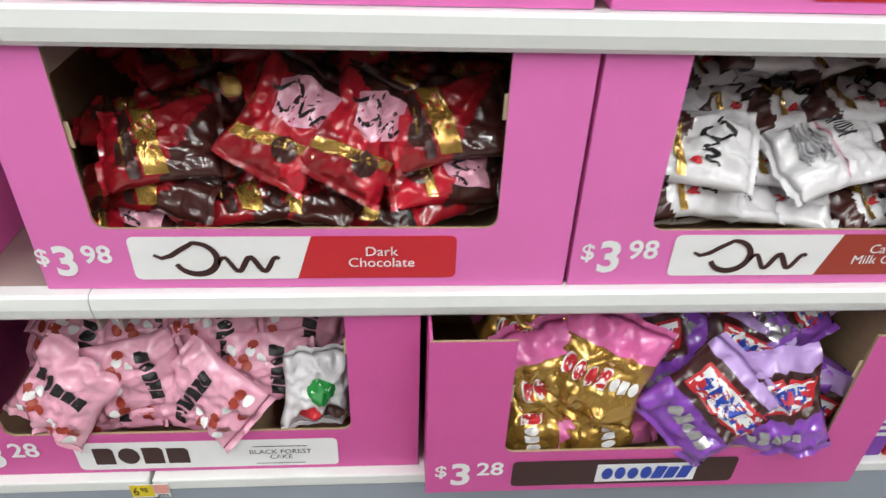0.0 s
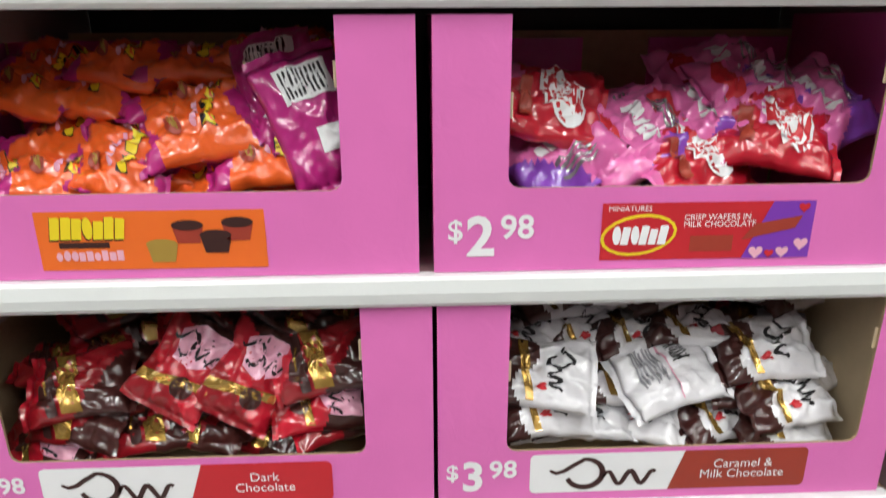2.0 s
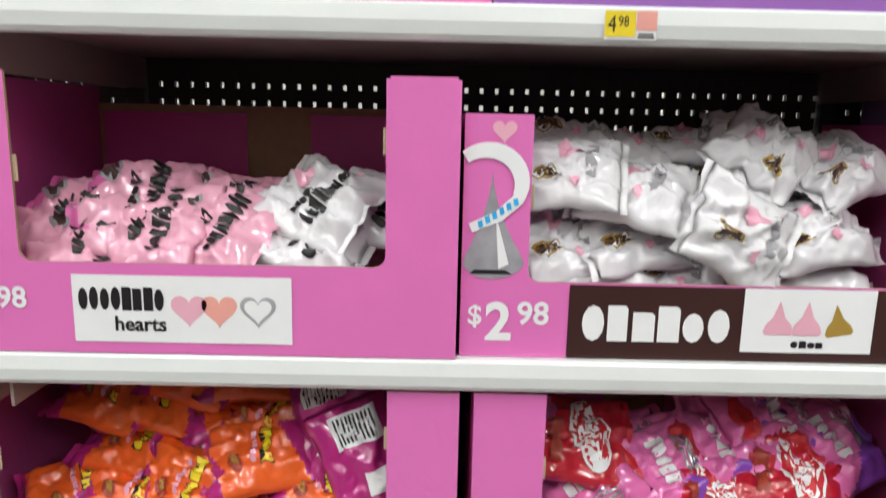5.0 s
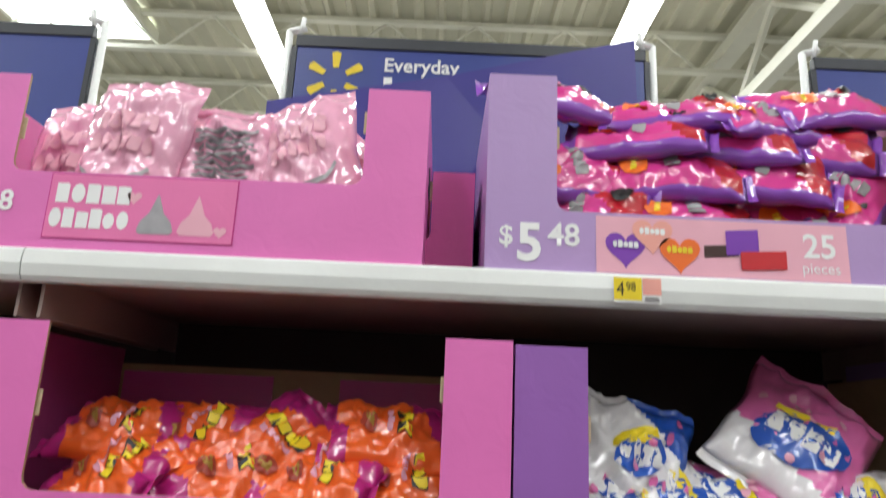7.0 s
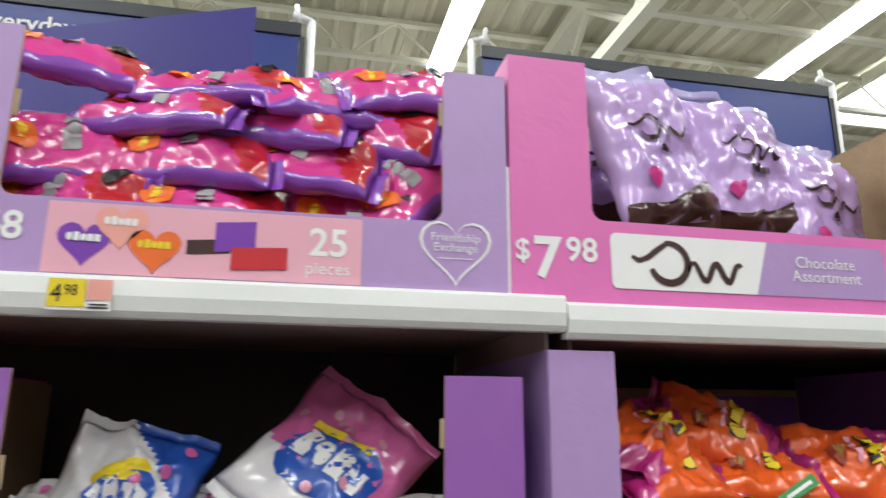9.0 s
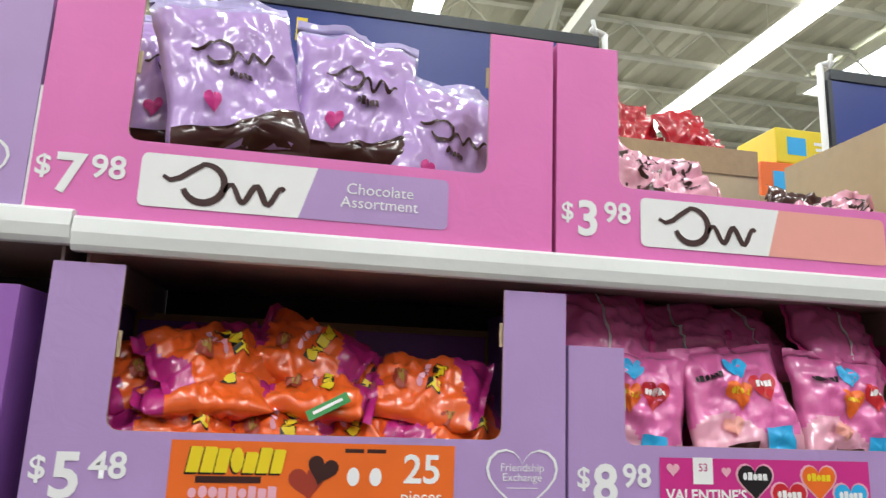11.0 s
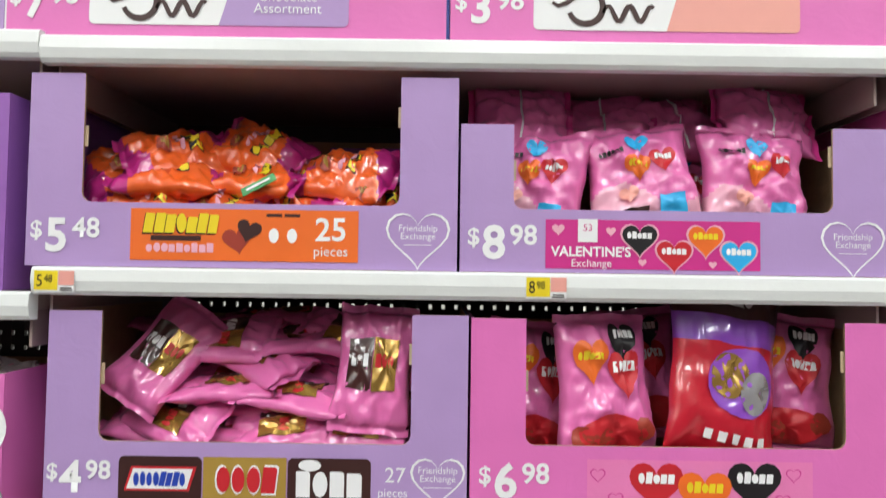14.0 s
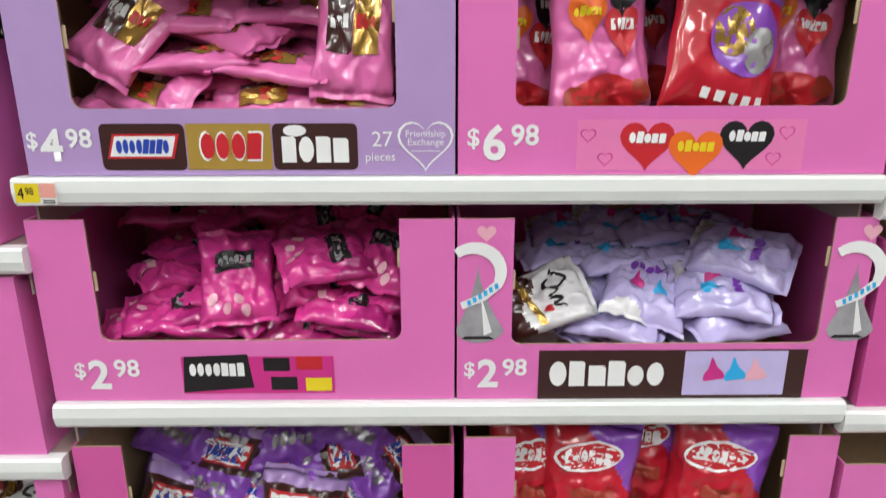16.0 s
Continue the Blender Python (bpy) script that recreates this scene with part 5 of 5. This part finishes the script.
friend_heart(t18, 0.555, 0.045, 0.078)
fill(t18, ("minimix",), [(0.12, 0.11, 30, 0.02, 0, -14), (0.87, 0.10, 4, 0.0, 0, -12), (0.45, 0.10, 115, 0.02, 0, -48), (0.58, 0.13, 60, 0.05, 0, -50), (0.35, 0.06, 80, 0.0, 0, -55), (0.60, 0.05, 95, 0.0, 0, -50), (0.18, 0.02, 110, -0.005, 0, -20), (0.55, 0.01, 80, -0.01, 0, -20), (0.82, 0.01, 95, -0.005, 0, -20), (0.30, 0.13, 85, 0.06, 0, -25), (0.75, 0.14, 100, 0.06, 0, -25)] + heap(4, 5, 0.19, 191, 0.0, 1, -52, (65, 120)), 1, 19, 0.86, level=0.6)
t19 = tray(1.450, 2.050, 1.264, 0.272, 0.094, 0.078, 0.070, PINK, KRAFT, label="pink display tray of stand-up heart candy bags")
flat(t19, "pale_label", rect(0.165, 0.006, 0.482, 0.076), card("rose_label_print", (0.82, 0.22, 0.48)), -0.001)
for a, b, m2 in ((0.262, 0.044, INK_RED), (0.330, 0.032, INK_ORANGE), (0.400, 0.046, INK_BLACK)):
    flat(t19, "heart_picture", heart(a, b, 0.076), m2, -0.0016 - 0.0006 * (a > 0.3) + 0.0003 * (a > 0.38))
    flat(t19, "heart_mark", block_mark(a - 0.026, b, 0.052, 0.016, 5, 0.1, 3), INK_YELLOW if m2 is INK_ORANGE else INK_WHITE, -0.003)
flat(t19, "heart_outline", [p for a, b in ((0.18, 0.055), (0.205, 0.022), (0.455, 0.058), (0.44, 0.022)) for p in heart_ring(a, b, 0.022, 0.0018)], INK_MAGENTA, -0.0016)
price(t19, 0.012, 0.022, "6", "98", 0.066)
fill(t19, ("trio", "redgold", "trio"), [(0.27, 0.075, -2, 0.005, 0, -8), (0.67, 0.105, 4, 0.0, 1, -8), (0.93, 0.075, 2, 0.07, 2, -8), (0.05, 0.06, 3, 0.06, 0, -8), (0.45, 0.08, -2, 0.12, 0, -10)], 0, 20)

# second section, fourth shelf
t20 = tray(0.830, 1.446, 0.912, 0.288, 0.100, 0.085, 0.080, PINK, HOT, label="pink display tray of hot pink miniatures bags")
flat(t20, "magenta_label", rect(0.200, 0.012, 0.432, 0.074), INK_MAGENTA, -0.001)
flat(t20, "black_plaque", [[(0.20, 0.014), (0.308, 0.022), (0.302, 0.078), (0.205, 0.074)]], INK_BLACK, -0.0016)
flat(t20, "white_mark", block_mark(0.212, 0.042, 0.085, 0.022, 7, 0, 7), INK_WHITE, -0.0022)
for a, b, m2 in ((0.325, 0.05, INK_BLACK), (0.375, 0.052, INK_RED), (0.335, 0.018, INK_BLACK), (0.388, 0.016, INK_YELLOW)):
    flat(t20, "pack_picture", rect(a, b, a + 0.04, b + 0.022), m2, -0.0016)
price(t20, 0.036, 0.022, "2", "98", 0.066)
fill(t20, ("minis",), heap(5, 5, 0.17, 201, 0.0, 1, -52, (60, 120)) + [(0.42, 0.075, 5, 0.0, 0, -34), (0.72, 0.10, 80, 0.01, 0, -32), (0.15, 0.01, 75, -0.01, 0, -48), (0.80, 0.02, 95, -0.01, 0, -50), (0.93, 0.09, 30, 0.03, 0, -40)], 2, 21, 0.82, level=0.5)
t21 = tray(1.450, 2.058, 0.912, 0.288, 0.092, 0.082, 0.062, PINK, HOT, label="pink display tray of pale lilac chocolate drop bags")
flat(t21, "brown_label", rect(0.125, 0.0, 0.535, 0.082), INK_BROWN)
flat(t21, "bold_mark", block_mark(0.142, 0.022, 0.18, 0.042, 6, 0, 12), INK_WHITE, -0.0018)
flat(t21, "lilac_label", rect(0.348, 0.006, 0.505, 0.080), F_PLILAC, -0.0018)
for a, m2 in ((0.395, INK_MAGENTA), (0.428, INK_SKY), (0.46, INK_PALE)):
    flat(t21, "drop_picture", kiss_pts(a, 0.032, 0.034, 8), m2, -0.0026)
kiss_side(t21, 0.030, 0.095)
kiss_side(t21, 0.588, 0.095)
price(t21, 0.010, 0.022, "2", "98", 0.064)
fill(t21, ("lilacdrops", "lilacdrops", "caramel"), heap(4, 4, 0.15, 211, 0.03, 1, -52, (50, 125), 0.24) + [(0.12, 0.035, 60, 0.0, 2, -24), (0.50, 0.045, 30, 0.0, 0, -48), (0.75, 0.05, 85, -0.005, 0, -38), (0.78, 0.005, 88, -0.02, 0, -50), (0.85, 0.10, 105, 0.03, 0, -36), (0.40, 0.0, 95, -0.015, 0, -50)], 3, 22, 0.92, level=0.4)

# second section, fifth shelf
t22 = tray(0.840, 1.446, 0.545, 0.285, 0.10, 0.078, 0.083, HOT, KRAFT, label="hot pink display tray of purple nougat candy bags")
fill(t22, ("nougat",), heap(4, 3, 0.16, 221, 0.02, 1, -28, (0, 70)), 5, 23, level=0.6)
t23 = tray(1.462, 2.060, 0.545, 0.298, 0.10, 0.082, 0.080, PINK, KRAFT, label="pink display tray of red wafer heart bags")
fill(t23, ("waferstand",), [(0.08, 0.08, 3, 0.03, 0, -8), (0.30, 0.09, -3, 0.0, 0, -10), (0.52, 0.10, 4, 0.06, 0, -10), (0.80, 0.09, 3, 0.0, 0, -10)], 2, 24, level=0.2)
t24 = tray(0.85, 1.44, 0.126, 0.30, 0.10, 0.08, 0.08, HOT, KRAFT, label="hot pink display tray on the base shelf")
t25 = tray(1.46, 2.04, 0.126, 0.30, 0.10, 0.08, 0.08, PINK, KRAFT, label="pink display tray on the base shelf")

# third section and the section before the first, seen only at the edges
for i, (z, k) in enumerate(((0.520, "cups"), (0.895, "wafer"), (1.240, "dark"), (1.590, "minis"))):
    tr = tray(2.075, 2.66, z, 0.27, 0.095, 0.08, 0.08, HOT if i % 2 else PINK, KRAFT, label="pink display tray of candy bags in the next section")
    fill(tr, (k,), heap(4, 1, 0.12, 260 + i, 0.02), 0, 30 + i)
for i, (z, k) in enumerate(((0.475, "cups"), (0.817, "wafer"), (1.163, "drops"), (1.566, "cups"))):
    tr = tray(-1.10, -0.53, z, 0.27, 0.095, 0.08, 0.08, PINK, KRAFT, label="pink display tray of candy bags in the section before")

# ---- signs over the shelves ----
NAVY = mat("navy_sign_print", (0.022, 0.045, 0.26), 0.35, var=0.06, scale=5)
INDIGO = mat("indigo_sheet_print", (0.030, 0.022, 0.24), 0.4, var=0.06, scale=5)
SIGNEDGE = mat("charcoal_frame", (0.03, 0.035, 0.045), 0.4, var=0.1)


def sign(x0, x1, ztop=2.545, y=1.10, words=False, zbot=1.965):
    ob = thing("aisle_sign", "navy blue store sign board with yellow petals" if words else "navy blue store sign board in a charcoal frame", "sign", "signs over the shelves", at=Matrix.Translation((x0, y, zbot)))
    w, h = x1 - x0, ztop - zbot
    part("board", boxed(0, w, 0, 0.012, 0, h - 0.028), NAVY, ob)
    part("top_frame", boxed(-0.004, w + 0.004, -0.004, 0.016, h - 0.028, h, 0.002), SIGNEDGE, ob)
    for ex in (-0.012, w + 0.001):
        part("side_frame", boxed(ex, ex + 0.011, -0.003, 0.015, 0, h - 0.029), SIGNEDGE, ob)
    for ex, d in ((-0.022, -1), (w + 0.022, 1)):
        bm = bmesh.new()
        bar(bm, (ex, 0.008, 0), (ex, 0.008, h + 0.012), 0.008, 8)
        bar(bm, (ex, 0.008, h + 0.010), (ex - d * 0.035, 0.008, h + 0.022), 0.008, 8)
        bar(bm, (ex - d * 0.022, 0.004, h), (ex - d * 0.030, 0.004, h + 0.042), 0.005, 6)
        part("hook_rod", bm, WHITE, ob, "white bent hook rod", True)
    if words:
        cx, cz = 0.085, h - 0.100
        for k in range(6):
            a = radians(90 + 60 * k)
            px, pz = math.cos(a), math.sin(a)
            nx, nz = -pz, px
            flat(ob, "yellow_petal", [[(cx + px * 0.026 + nx * 0.006, cz + pz * 0.026 + nz * 0.006), (cx + px * 0.060 + nx * 0.010, cz + pz * 0.060 + nz * 0.010), (cx + px * 0.064, cz + pz * 0.064), (cx + px * 0.060 - nx * 0.010, cz + pz * 0.060 - nz * 0.010), (cx + px * 0.026 - nx * 0.006, cz + pz * 0.026 - nz * 0.006)]], INK_YELLOW, -0.002)
        flat(ob, "yellow_petal", [[(cx + 0.010, cz - 0.165), (cx + 0.036, cz - 0.165), (cx + 0.032, cz - 0.11), (cx + 0.014, cz - 0.11)]], INK_YELLOW, -0.002)
        writing(ob, "Everyday", 0.185, h - 0.078, 0.044, INK_WHITE, -0.002, bold=0.0008)
        flat(ob, "white_block", rect(0.187, h - 0.112, 0.205, h - 0.092), INK_WHITE, -0.002)
    return ob


sign(-0.22, 0.515, words=True)
sign(0.88, 1.69, words=False)
sign(-1.45, -0.66)
sign(2.29, 3.05)
pt = thing("petal_mark_board", "small yellow petal shapes on the navy board", "sign", kind="structure", at=Matrix.Translation((0.88, 1.10, 1.965)))
flat(pt, "yellow_petal", rect(0.148, 0.478, 0.170, 0.530), INK_YELLOW, -0.002)
flat(pt, "yellow_petal", rect(0.245, 0.480, 0.270, 0.512), INK_YELLOW, -0.002)

sheet = thing("poster_sheet", "loose indigo poster sheet leaning over the shelf back", "poster", at=pose(0.0, 0.925, 1.945))
bm = bmesh.new()
pts = ((-0.21, 0.0), (0.455, 0.0), (0.447, 0.520), (0.10, 0.430), (-0.215, 0.350))
fv = [bm.verts.new((a, 0.02 * math.sin(6 * a), b)) for a, b in pts]
bv = [bm.verts.new((a, 0.02 * math.sin(6 * a) + 0.0015, b)) for a, b in pts]
bm.faces.new(fv)
bm.faces.new(bv[::-1])
for i in range(5):
    bm.faces.new((fv[i], fv[(i + 1) % 5], bv[(i + 1) % 5], bv[i]))
part("sheet", bm, INDIGO, sheet)

# red sign edge and goods on the shelf of the aisle behind
rs = thing("red_sign", "red sign board of the next aisle seen edge on", "sign", at=pose(-0.70, 1.45, 1.96, 0, 0, 35))
part("board", boxed(0, 0.22, 0, 0.012, 0, 0.56), INK_RED, rs)
writing(rs, "G", 0.07, 0.40, 0.05, INK_WHITE, -0.002)
rear = thing("rear_shelf", "white steel top shelf of the aisle behind", "shelf", at=Matrix.Translation((-1.6, 1.15, 1.93)))
part("deck", boxed(0, 6.0, 0, 0.75, 0, 0.03, 0.004), WHITE, rear)
for px in (0.1, 2.9, 5.8):
    part("post", boxed(px, px + 0.05, 0.35, 0.40, -1.93, -0.001), DARKSTEEL, rear)
for i, (a, b) in enumerate(((1.84, 0.0), (1.98, 0.03), (2.14, 0.0), (1.90, 0.05), (2.22, 0.02))):
    bag("redclear", pose(a, 1.50 + b, 2.53 - 0.02 * i, -20, 0, 12 * i) @ pose(0, 0, 0, 0, 90 - 10 * i, 0), i % 3)
rt = thing("tall_red_tray", "tall kraft carton holding bright red bags", "carton", at=Matrix.Translation((1.74, 1.40, 1.961)))
part("body", boxed(0, 0.56, 0, 0.3, 0, 0.46, 0.003), TAN, rt)
part("front_flap", boxed(0.004, 0.556, -0.006, -0.002, 0.40, 0.475, 0.001), KRAFT, rt, "folded kraft flap")
part("tape", boxed(0.25, 0.30, -0.0015, -0.0003, 0.05, 0.395), INK_PEACH, rt, "strip of packing tape")
kc = thing("kraft_carton", "plain kraft carton on the rear shelf", "carton", at=Matrix.Translation((2.42, 1.60, 1.961)))
part("body", boxed(0, 0.42, 0, 0.28, 0, 0.42, 0.003), KRAFT, kc)
for i, (a, b, m2) in enumerate(((2.47, 2.382, INK_ORANGE), (2.53, 2.504, INK_YELLOW))):
    yb = thing("yellow_carton", "yellow and orange snack carton stacked on a kraft carton", "carton", "stacked cartons", at=pose(a, 1.62, b, 0, 0, 4 * i - 3))
    part("body", boxed(0, 0.26, 0, 0.2, 0, 0.12, 0.004), m2, yb)
    flat(yb, "blue_panel", rect(0.04, 0.03, 0.11, 0.09), INK_SKY, -0.0012)
    flat(yb, "white_bars", bars(0.14, 0.03, 0.1, 0.06, 3), INK_WHITE, -0.0012)
